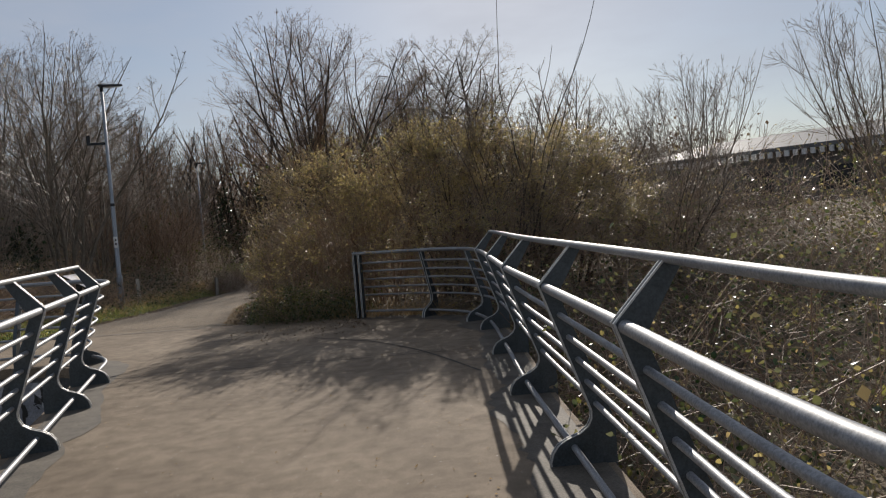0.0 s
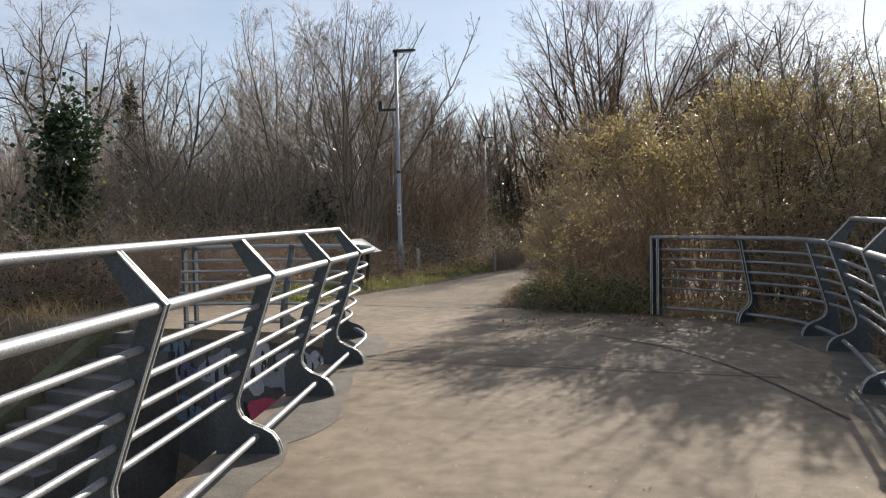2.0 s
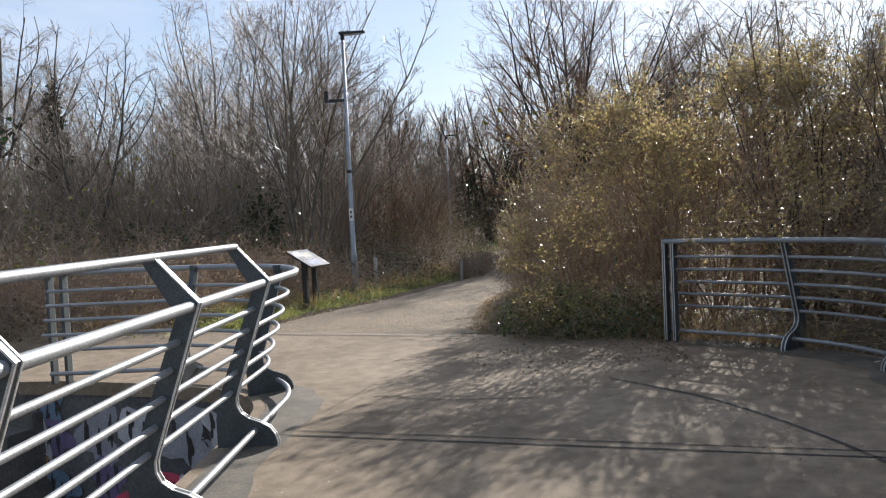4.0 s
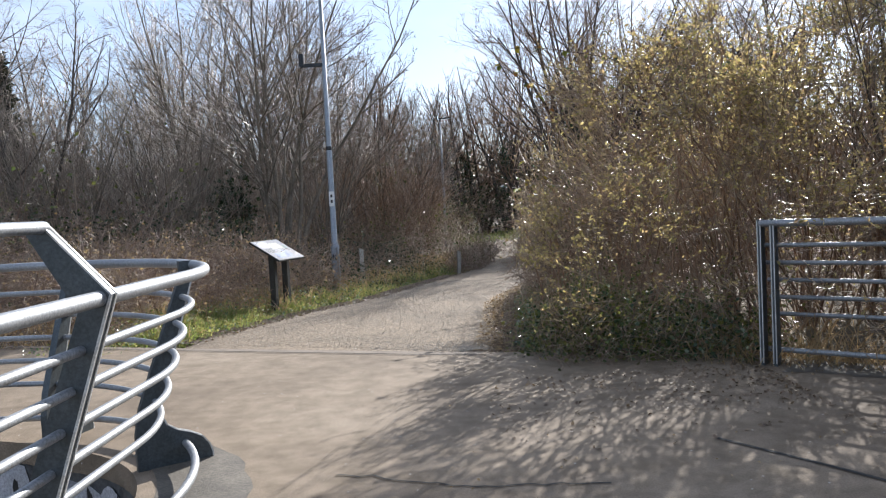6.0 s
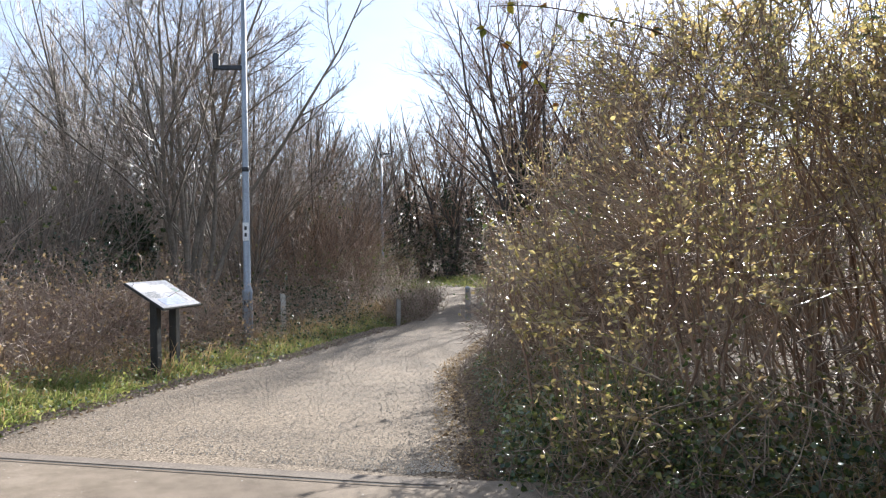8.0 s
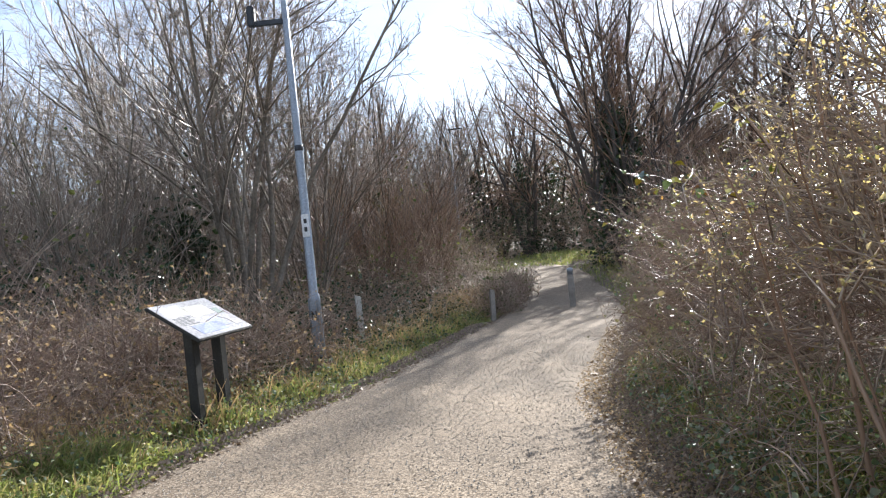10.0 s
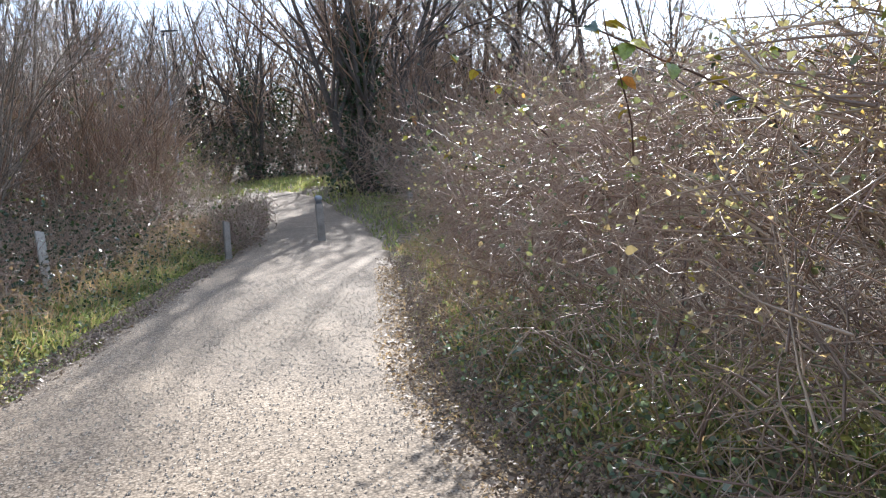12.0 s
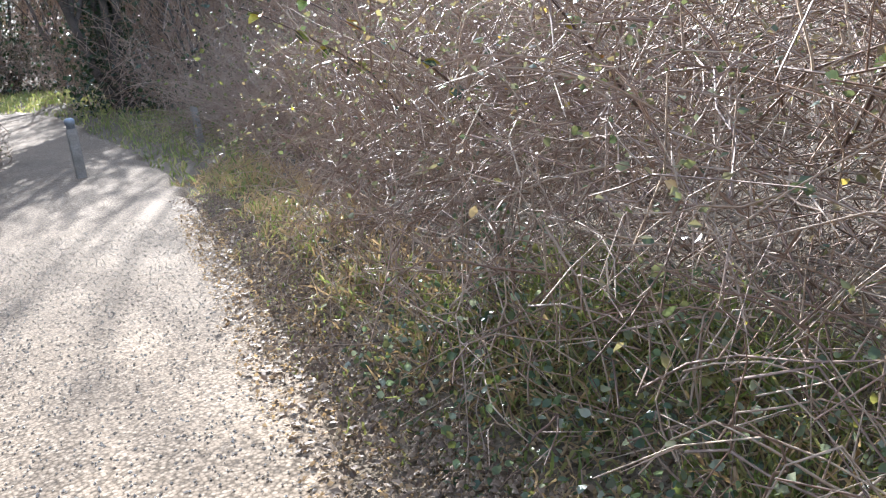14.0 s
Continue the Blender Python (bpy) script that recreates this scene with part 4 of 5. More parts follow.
tree_of(FINE, B, TW, (-6.1, 27.6), 30, 0.4, "bare shrub smothered in dark ivy", "ivy shrubs", ivy=(2.2, 0.9, 2200, 5))
tree_of(FINE, B, TW, (-13.2, 18.0), 80, 0.7, "bare shrub smothered in dark ivy", "ivy shrubs", ivy=(2.6, 1.5, 3200, 6))
# right side, far
tree_of(CLUMP, DB, RT, (5.6, 42.0), 0, 1.28, "clump of tall dark bare stems with ivy round their feet", tall=0.79, ivy=(5.5, 1.5, 5200, 7))
tree_of(CLUMP, DB, TW, (11.2, 47.0), 100, 0.8, "clump of tall dark bare stems")
tree_of(OAK, DB, TW, (16.0, 45.0), 60, 1.28, "bare tree with open spreading limbs")
tree_of(OAK, DB, TW, (12.6, 47.0), 250, 1.3, "bare tree with open spreading limbs")
for at_, yaw_, size_ in (((6.6, 53.0), 0, 0.95), ((8.5, 50.0), 90, 0.9), ((6.8, 38.5), 45, 0.5), ((12.0, 40.0), 10, 0.55)):
    tree_of(FAR, DB, RT, at_, yaw_, size_, "bare reddish-brown tree behind the path", "trees beyond the bend")
for i, at_ in enumerate([(-2.2, 61), (0.4, 66), (3.6, 63), (6.3, 68), (-5.2, 60), (-7.0, 70), (-3.6, 66), (-0.8, 72), (2.0, 67), (5.0, 72), (8.5, 66), (-11, 66), (-16, 60), (13, 62), (-24, 52), (20, 58), (27, 55)]):
    tree_of(FAR, DB, TW, at_, i * 67, 1.08 + 0.1 * (i % 3), "far bare tree in the woodland edge", "far woodland edge", ivy=(6.0, 1.5, 1200, 40 + i) if i in (0, 1, 2, 3, 6, 7, 9) else None)


for i, at_ in enumerate([(-5.5, 40), (-9, 42), (-13, 41), (-18, 42), (-24, 40), (-4.2, 46), (-29, 36), (-21, 24), (-27, 20), (-19, 17)]):
    tree_of(FAR, B, TW, at_, i * 51, 0.72 + 0.08 * (i % 3), "bare tree standing behind the hazels", "woodland behind the hazels")


def conifer(x, y, high):
    g = np.random.default_rng(5)
    top = thing("conifer", (x, y, on_land(x, y)), "dark narrow pointed conifer", "tree")
    part("trunk", turned([(0.16, -0.2), (0.1, high * 0.5), (0.02, high)], 8), DB, top)
    n = 9000
    z = 1 - np.sqrt(g.uniform(0, 1, n))
    a = g.uniform(0, 2 * math.pi, n)
    rad = (1 - z) * 1.5 * (0.5 + 0.5 * g.uniform(0, 1, n)) * (0.8 + 0.3 * np.sin(z * 60))
    v, f = leaf_arrays(np.stack([np.cos(a) * rad, np.sin(a) * rad, 0.6 + z * (high - 0.5)], 1), g.uniform(0.15, 0.3, n), -0.3, 0.35, 6)
    part("foliage", raw_mesh("foliage", v, f), M["conifer"], top)


conifer(-14.9, 32.5, 7.2)


def leafy_bush():
    """The large dense bush at the end of the right-hand railing."""
    g = np.random.default_rng(21)
    top = thing("bush", (0, 0, 0), "large dense willow bush with olive leaves on reddish twigs", "bush")

    def crown(x, y):
        """Height of the bush over the ground."""
        mid, half = np.interp(x, [0.3, 2, 4, 7], [15.7, 15.4, 14.6, 14.4]), np.interp(x, [0.3, 1, 2, 4, 7], [1.3, 1.7, 1.9, 2.5, 2.4])
        high = np.interp(x, [0.15, 0.45, 0.9, 1.5, 2.2, 3.2, 4.4, 5.8, 6.9, 7.6, 8.3], [0.5, 1.55, 2.3, 2.85, 3.15, 3.5, 3.4, 3.45, 3.4, 3.0, 1.0])
        e = ((y - mid) / half) ** 2
        lump = 1 + 0.07 * np.sin(2.3 * x + 1.1 * y) + 0.06 * np.sin(5.1 * x - 3.7 * y)
        return np.where((e < 1) & (x > 0.15) & (x < 8.3), high * lump * np.power(np.clip(1 - e, 0, 1), 0.42), 0)

    # many stems from the ground
    n = 460
    base = np.stack([g.uniform(0.9, 7.4, n), g.normal(15.0, 0.55, n), np.zeros(n)], 1)
    base[:, 2] = land(base[:, 0], base[:, 1])
    way = np.stack([(base[:, 0] - 3.6) * 0.12 + g.normal(0, 0.22, n), (base[:, 1] - 15.0) * 0.5 + g.normal(0, 0.25, n), np.ones(n)], 1)
    room = np.clip(crown(base[:, 0], base[:, 1]), 1.0, 4)
    p0, r0 = branches(base, way, room * g.uniform(0.7, 1.05, n), g.uniform(0.008, 0.016, n), 7, 0.12, 0.0, g)
    good = clear_of_walkway(p0, 0.1, 9) & (p0[:, 3:, 2] < crown(p0[:, 3:, 0], p0[:, 3:, 1]) + 0.15).all(axis=1)
    p0, r0 = p0[good], r0[good]
    part("stem_mass", raw_mesh("stem_mass", *tube_arrays(p0, r0, 4), True), RT, top)["kind"] = "stuff"
    # sprays of shoots in clumps, densest towards the skin of the bush
    m, each = 620, 25
    x, y = g.uniform(0.2, 8.2, m * 6), g.uniform(12.2, 17.4, m * 6)
    c = crown(x, y)
    depth = g.uniform(0, 1, m * 6)
    z = c * (0.08 + 0.86 * depth ** 0.6)
    ok = c > 0.4
    mid = np.stack([x, y, z], 1)[ok][:m]
    rel = (z / np.maximum(c, 0.1))[ok][:m]
    mid[:, 2] += land(mid[:, 0], mid[:, 1])
    out = np.stack([(mid[:, 0] - 3.8) * 0.16, (mid[:, 1] - 15.0) * 0.5, 0.15 + 0.6 * rel], 1)
    out = unit(out + g.normal(0, 0.25, (m, 3)))
    pts = np.repeat(mid, each, 0) + g.normal(0, 0.085, (m * each, 3))
    ways = np.repeat(out, each, 0) + g.normal(0, 0.42, (m * each, 3))
    p1, r1 = branches(pts, ways, g.uniform(0.22, 0.62, m * each), g.uniform(0.0035, 0.0062, m * each), 4, 0.18, -0.02, g)
    good = clear_of_walkway(p1, 0.22, 9)
    p1, r1, high = p1[good], r1[good], np.repeat(rel, each)[good]
    part("twig_mass", raw_mesh("twig_mass", *tube_arrays(p1, r1, 3), True), M["bush_twig"], top, "brown twigs")["kind"] = "stuff"
    k = 11
    f = g.uniform(0.15, 1, (len(p1), k))
    i = np.minimum((f * 3).astype(int), 2)
    rows = np.arange(len(p1))[:, None]
    at = p1[rows, i] * (1 - (f * 3 - i))[..., None] + p1[rows, i + 1] * (f * 3 - i)[..., None]
    patchy = 0.5 + 0.5 * np.sin(1.9 * at[..., 0] + 2.3 * at[..., 2]) * np.sin(2.6 * at[..., 1] - 1.4 * at[..., 2] + 1)
    keep = g.uniform(0, 1, at.shape[:2]) < np.clip(0.85 * high[:, None] ** 2.1 + 0.25 * patchy - 0.08, 0.06, 0.97)
    at = at[keep]
    small = np.where((at[:, 0] < 2.4) & (at[:, 1] > 14.7), 0.55, 1.0)
    v, fc = leaf_arrays(at, g.uniform(0.027, 0.06, len(at)) * small, 0.1, 0.5, 22)
    part("leaf_mass", raw_mesh("leaf_mass", v, fc), M["olive_leaf"], top, "small olive-green and yellowing leaves")["kind"] = "stuff"
    # long leafy wands over the top
    n = 110
    wx, wy = g.uniform(1.0, 7.6, n), g.uniform(13.2, 16.0, n)
    b2 = np.stack([wx, wy, np.maximum(crown(wx, wy) - 0.7, 0.5)], 1)
    p2, r2 = branches(b2, g.normal(0, 0.4, (n, 3)) + np.array([-0.05, 0, 1.0]), g.uniform(0.7, 1.5, n), np.full(n, 0.007), 7, 0.13, -0.05, g)
    good = clear_of_walkway(p2, 0.15, 9)
    p2, r2 = p2[good], r2[good]
    part("shoot_mass", raw_mesh("shoot_mass", *tube_arrays(p2, r2, 3), True), RT, top)["kind"] = "stuff"
    at = (p2[:, 2:, None] + g.normal(0, 0.035, (len(p2), 5, 5, 3))).reshape(-1, 3)
    v, fc = leaf_arrays(at, g.uniform(0.03, 0.06, len(at)), 0.0, 0.42, 23, 0.2)
    part("wand_leaf_mass", raw_mesh("wand_leaf_mass", v, fc), M["shoot_leaf"], top, "longer green and yellow leaves")["kind"] = "stuff"


leafy_bush()
for at_, yaw_, size_, tall_ in (((5.6, 13.8), 0, 1.05, 1.0), ((7.2, 14.6), 80, 1.1, 0.95), ((4.6, 14.6), 160, 1.1, 1.1), ((8.6, 13.2), 220, 0.9, 0.85), ((8.0, 17.6), 20, 1.2, 1.05), ((9.5, 16.5), 70, 1.0, 1.0)):
    tree_of(SHRUB, DB, TW, at_, yaw_, size_, "bare dark buddleia shrub with arching stems", "bare shrubs behind the railing", tall=tall_)
for at_, yaw_, size_ in (((14.5, 13.5), 0, 0.95), ((12.0, 17.5), 90, 0.9), ((17.5, 11.0), 200, 1.0), ((11.5, 8.5), 45, 0.75)):
    tree_of(FINE, DB, RT, at_, yaw_, size_, "bare reddish shrub on the bank", "bare shrubs on the bank")


def tall_saplings():
    g = np.random.default_rng(44)
    top = thing("sapling", (5.3, 12.9, on_land(5.3, 12.9)), "thin bare saplings with wavy upright shoots", "sapling")
    for i in range(4):
        p, r = branches(np.array([[g.uniform(-0.3, 0.5), g.uniform(-0.3, 0.3), -0.1]]), np.array([[g.normal(0, 0.06), g.normal(0, 0.06), 1.0]]), np.array([g.uniform(4.3, 6.6)]), np.array([0.02]), 14, 0.09, 0.05, g, 0.2)
        part("stem", raw_mesh("stem", *tube_arrays(p, r, 4), True), DB, top)


tall_saplings()


def thicket(name, label, category, area, n, high, seed, cane_len=(0.8, 2.0), leaf=0.6, cane_r=0.0045, leaf_mat="bramble_leaf", leaf_size=(0.03, 0.07), cane_mat="cane", arch=0.16, rise=0.75, yellow=0.0, fine=2, aim=(0, 0), leaf_top=False, joints=4, wave=0.15, base=0.0, over=0.0):
    """Arching canes with side twigs and leaves over an area: area(g, n) gives places (x, y) and a height factor."""
    g = np.random.default_rng(seed)
    xy, factor = area(g, n)
    start = np.c_[xy, land(xy[:, 0], xy[:, 1]) + (base + (1 - base) * g.uniform(0, 1, n) ** 0.8) * high * factor * 0.72]
    way = g.normal(0, 0.75, (n, 3)) + np.array([aim[0], aim[1], rise])
    length = g.uniform(*cane_len, n) * (0.5 + 0.5 * factor)
    k = joints
    p = np.empty((n, k, 3))
    p[:, 0] = start
    w = unit(way)
    for i in range(1, k):
        w = unit(w + g.normal(0, wave, (n, 3)) - np.array([0, 0, arch]))
        p[:, i] = p[:, i - 1] + w * (length / (k - 1))[:, None]
    floor_ = land(p[..., 0], p[..., 1]) + 0.03
    p[..., 2] = np.maximum(p[..., 2], floor_)
    good = clear_of_walkway(p, -over if name != "bracken" else 0.1)
    p, n = p[good], int(good.sum())
    r = (cane_r * g.uniform(0.6, 1.5, n))[:, None] * np.linspace(1, 0.45, k)[None]
    top = thing(name, (0, 0, 0), label, category, kind="stuff")
    part("canes", raw_mesh("canes", *tube_arrays(p, r, 3), True), M[cane_mat], top)
    at, w2, ln, rad = sprout(p, r, fine, g, 0.1, 0.95, 50, 0.3, 0.5)
    p2, r2 = branches(at, w2, ln, np.maximum(rad, 0.0032), 2, 0.2, 0.0, g)
    part("twigs", raw_mesh("twigs", *tube_arrays(p2, r2, 3), True), M[cane_mat], top)
    ends = np.concatenate([p2[:, -1], p2[:, 1], p[:, 2:].reshape(-1, 3)])
    chance = np.full(len(ends), leaf)
    if leaf_top:
        rel = (ends[:, 2] - land(ends[:, 0], ends[:, 1])) / high
        chance = leaf * np.clip(rel * 1.6 - 0.2, 0.1, 1.4)
    ends = ends[g.uniform(0, 1, len(ends)) < chance]
    if len(ends):
        pick = g.uniform(0, 1, len(ends)) < yellow
        for mask, mat, nm in ((~pick, leaf_mat, "leaves"), (pick, "yellow_leaf", "yellow_leaves")):
            if mask.any():
                v, f = leaf_arrays(ends[mask], g.uniform(*leaf_size, mask.sum()) * (1.0 if mat == leaf_mat else 0.65), 0.2, 0.75, seed + 1, 0.0, leaf_top)
                part(nm, raw_mesh(nm, v, f), M[leaf_mat if mat == leaf_mat else mat], top)
    return top


def along(edge, y0, y1, d0, d1, side, power=1.0):
    """Places beside a path edge, from d0 to d1 metres off it."""
    ys, xs = [q[1] for q in edge], [q[0] for q in edge]

    def area(g, n):
        y = g.uniform(y0, y1, n)
        d = d0 + (d1 - d0) * g.uniform(0, 1, n) ** power
        factor = np.clip(0.35 + (d - d0) / 0.9, 0.35, 1)
        return np.stack([np.interp(y, ys, xs) + side * d, y], 1), factor

    return area


def patch(x0, x1, y0, y1):
    def area(g, n):
        return np.stack([g.uniform(x0, x1, n), g.uniform(y0, y1, n)], 1), g.uniform(0.6, 1.0, n)

    return area


def crest(g, n):
    """Places along the top edge of the brambles beside the path."""
    y = g.uniform(16.4, 23, n)
    x = np.interp(y, [q[1] for q in PATH_RIGHT], [q[0] for q in PATH_RIGHT]) + 0.5 + 2.4 * g.uniform(0, 1, n) ** 1.3
    return np.stack([x, y], 1), np.clip(0.8 + 0.2 * (x - 1.2), 0.72, 1.08) * g.uniform(0.85, 1.05, n)


# brambles on the right of the path
thicket("bramble_thicket", "tangled dead bramble canes with a few yellow and green leaves beside the path", "brambles", along(PATH_RIGHT, 16.0, 22.6, 0.45, 3.4, 1), 3700, 2.0, 61, leaf=0.12, yellow=0.08, leaf_size=(0.025, 0.055), leaf_top=True, aim=(-0.15, 0), joints=6, fine=2, cane_len=(0.5, 1.4), cane_r=0.0038, wave=0.26, leaf_mat="shoot_leaf")
thicket("bramble_thicket", "leafy bramble crest leaning out over the dead canes", "brambles", crest, 800, 2.3, 66, leaf=0.65, yellow=0.04, leaf_size=(0.014, 0.034), aim=(-0.35, -0.1), joints=5, fine=3, cane_len=(0.4, 0.95), cane_r=0.003, wave=0.2, leaf_mat="shoot_leaf", base=0.62)
thicket("bramble_thicket", "twiggy brown undergrowth at the bend of the path", "brambles", lambda g, n: (lambda y: (np.stack([(y - 28.7) * 0.15 + g.normal(-0.05, 0.3, n), y], 1), g.uniform(0.5, 1, n)))(g.uniform(29.2, 36, n)), 1500, 1.0, 67, over=0.55, leaf=0.2, leaf_size=(0.03, 0.06), cane_len=(0.3, 0.8), cane_r=0.006)
thicket("bramble_thicket", "tangled brown brambles around the marker post", "brambles", along(PATH_RIGHT, 22.6, 34, 1.1, 4.5, 1), 3000, 1.0, 62, leaf=0.15, leaf_size=(0.04, 0.08))
thicket("bramble_thicket", "sunlit brambles over the bank beside the bridge", "brambles", lambda g, n: ((lambda y: (np.stack([right_of_rail(y) + 0.55 + 9.5 * g.uniform(0, 1, n) ** 1.2, y], 1), g.uniform(0.6, 1, n)))(g.uniform(-4, 13, n))), 4200, 2.1, 63, leaf=1.0, leaf_size=(0.03, 0.07), fine=2, cane_len=(0.8, 2.0), leaf_mat="shoot_leaf", cane_r=0.005)
thicket("bramble_thicket", "leafy brambles under the bare shrubs", "brambles", patch(3.9, 12, 12.6, 17), 3000, 1.9, 64, leaf=0.45, leaf_size=(0.03, 0.06), leaf_mat="olive_leaf")
thicket("bramble_thicket", "dark brambles at the foot of the bush", "brambles", lambda g, n: (np.stack([0.55 + 2.0 * g.uniform(0, 1, n), 0 * g.uniform(0, 1, n) + 13.55 + g.uniform(0, 1.2, n)], 1) + np.stack([np.zeros(n), 0.25 * np.sin(g.uniform(0, 6, n))], 1), g.uniform(0.4, 0.9, n)), 700, 0.6, 65, leaf=0.8, cane_len=(0.25, 0.7), leaf_size=(0.025, 0.05), cane_r=0.002)
# left verge
thicket("bracken", "rusty dead bracken and brambles behind the information board", "bracken", along(PATH_LEFT, 15.5, 23, 0.9, 6.0, -1), 6000, 1.15, 71, leaf=0.3, leaf_mat="dry_grass", leaf_size=(0.02, 0.05), cane_len=(0.4, 1.1), cane_r=0.0035)
thicket("bramble_thicket", "low ivy and brambles round the lamp post", "brambles", along(PATH_LEFT, 21, 31, 1.25, 4.0, -1), 2600, 0.5, 72, leaf=0.42, leaf_size=(0.04, 0.08), leaf_mat="ivy_leaf", cane_len=(0.4, 1.1))
thicket("bramble_thicket", "brown undergrowth below the bare hazels", "brambles", along(PATH_LEFT, 28, 44, 0.4, 8.0, -1), 3000, 1.3, 73, leaf=0.25, leaf_size=(0.05, 0.1))
thicket("bramble_thicket", "tangled undergrowth on the bank beyond the steps", "brambles", patch(-17, -7.1, 7, 20), 4600, 1.7, 74, leaf=0.3, leaf_size=(0.05, 0.1), cane_len=(0.8, 2.2))
thicket("bramble_thicket", "tangled undergrowth among the far hazels", "brambles", patch(-22, -6, 20, 34), 4200, 2.2, 75, leaf=0.25, leaf_size=(0.06, 0.12), cane_len=(1.0, 2.4), cane_r=0.006)
thicket("bramble_thicket", "dark undergrowth at the foot of the far trees", "brambles", patch(4.3, 16, 34, 52), 4200, 3.4, 76, leaf=0.2, leaf_size=(0.08, 0.15), cane_len=(1.2, 2.6), cane_r=0.007, leaf_mat="ivy_leaf")
thicket("bramble_thicket", "dark undergrowth along the far woodland edge", "brambles", patch(-14, 14, 62, 70), 5000, 4.2, 77, leaf=0.4, leaf_size=(0.12, 0.25), cane_len=(1.2, 3.0), cane_r=0.01, leaf_mat="ivy_leaf")
thicket("bramble_thicket", "brown twigs filling the gaps behind the bush", "brambles", patch(4.2, 9.0, 17.5, 30), 2200, 1.7, 78, leaf=0.15, leaf_size=(0.05, 0.1), cane_len=(1.0, 2.2))


# upright saplings and far masses of bare woodland
thicket("saplings", "mass of thin brown saplings between the trees", "saplings", patch(-24, -5.2, 25, 40), 5200, 4.2, 101, leaf=0.04, cane_len=(1.4, 3.0), cane_r=0.008, arch=-0.02, rise=2.2, leaf_size=(0.05, 0.1), cane_mat="twig")
thicket("saplings", "mass of thin reddish saplings beside the bend", "saplings", patch(-4.6, -1.0, 31, 44), 2600, 4.0, 102, leaf=0.04, cane_len=(1.2, 2.6), cane_r=0.007, arch=-0.02, rise=1.8, leaf_size=(0.05, 0.1), cane_mat="red_twig")
thicket("far_woods", "brown mass of distant bare woodland", "woods", patch(-60, 60, 72, 90), 8000, 8.0, 103, leaf=0.25, cane_len=(3, 7), cane_r=0.035, arch=-0.02, rise=1.6, leaf_size=(0.3, 0.6), cane_mat="twig", leaf_mat="litter")
thicket("far_woods", "brown mass of distant bare woodland", "woods", patch(-60, -26, 5, 74), 3000, 5.5, 104, leaf=0.25, cane_len=(2.5, 6), cane_r=0.03, arch=-0.02, rise=1.6, leaf_size=(0.25, 0.5), cane_mat="twig", leaf_mat="litter")
thicket("saplings", "dark bare saplings under the tall clump", "saplings", patch(6.0, 17, 38, 52), 2600, 4.5, 105, leaf=0.05, cane_len=(1.5, 3.2), cane_r=0.01, arch=-0.02, rise=2.0, leaf_size=(0.08, 0.15), cane_mat="red_twig")


def blades(name, label, category, area, n, size, mat, seed, width=0.007, flop=0.5):
    """Grass: bent blades of two faces each."""
    g = np.random.default_rng(seed)
    xy, factor = area(g, n)
    at = np.c_[xy, land(xy[:, 0], xy[:, 1]) - 0.01]
    way = unit(g.normal(0, flop, (n, 3)) * np.array([1, 1, 0.2]) + np.array([0, 0, 1.0]))
    clump = 0.5 + 0.3 * np.sin(2.9 * xy[:, 0] + 3.7 * xy[:, 1]) + 0.3 * np.sin(5.3 * xy[:, 0] - 7.1 * xy[:, 1] + 1.0)
    ln = (g.uniform(*size, n) * factor * np.clip(0.45 + 0.85 * clump, 0.3, 1.4))[:, None]
    side = unit(np.cross(way, g.normal(size=(n, 3)))) * width
    mid = at + way * ln * 0.6
    tip = mid + unit(way + np.array([0, 0, -0.7]) + g.normal(0, 0.3, (n, 3))) * ln * 0.4
    v = np.stack([at - side, at + side, mid + side * 0.8, mid - side * 0.8, tip], 1)
    i = np.arange(n * 5).reshape(n, 5)
    f = np.concatenate([i[:, [0, 1, 2]], i[:, [0, 2, 3]], i[:, [3, 2, 4]]])
    ob = part(name, raw_mesh(name, v.reshape(-1, 3), f), M[mat])
    return tagged(ob, label, category, kind="stuff")


blades("grass", "bright tufty grass along the verge by the board", "grass", along(PATH_LEFT, 15.2, 31, 0.02, 1.0, -1, 1.3), 15000, (0.08, 0.26), "grass", 81)
blades("grass", "grass mixed with brambles under the bush", "grass", along(PATH_RIGHT, 14.4, 27, 0.08, 1.0, 1), 4000, (0.06, 0.24), "grass", 82)
blades("dry_grass", "dry straw-coloured grass at the foot of the brambles", "grass", along(PATH_RIGHT, 16, 28, 0.1, 1.3, 1), 5000, (0.08, 0.34), "dry_grass", 87, 0.006, 0.9)
blades("grass", "long green grass growing through the foot of the brambles", "grass", along(PATH_RIGHT, 15.2, 20.5, 0.6, 1.7, 1), 3800, (0.2, 0.5), "grass", 90, 0.005, 0.6)
blades("dry_grass", "dry straw-coloured grass along the path edges", "grass", along(PATH_LEFT, 16, 36, 0.3, 3.0, -1), 9000, (0.15, 0.5), "dry_grass", 83)
blades("dry_grass", "dry straw-coloured grass on the bank by the steps", "grass", patch(-13, -7.2, 7, 16), 3500, (0.3, 0.8), "dry_grass", 84)
thicket("saplings", "thin pale bare saplings on the bank beside the steps", "saplings", patch(-12, -7.3, 9, 17), 900, 1.6, 107, leaf=0.05, cane_len=(0.8, 1.9), cane_r=0.007, arch=-0.02, rise=1.8, leaf_size=(0.04, 0.08), cane_mat="twig", fine=4)
thicket("bramble_thicket", "dark ivy and brambles on the bank beside the steps", "brambles", patch(-12, -7.2, 9, 17), 1600, 0.9, 108, leaf=0.7, leaf_size=(0.04, 0.09), cane_len=(0.4, 1.1), leaf_mat="ivy_leaf")
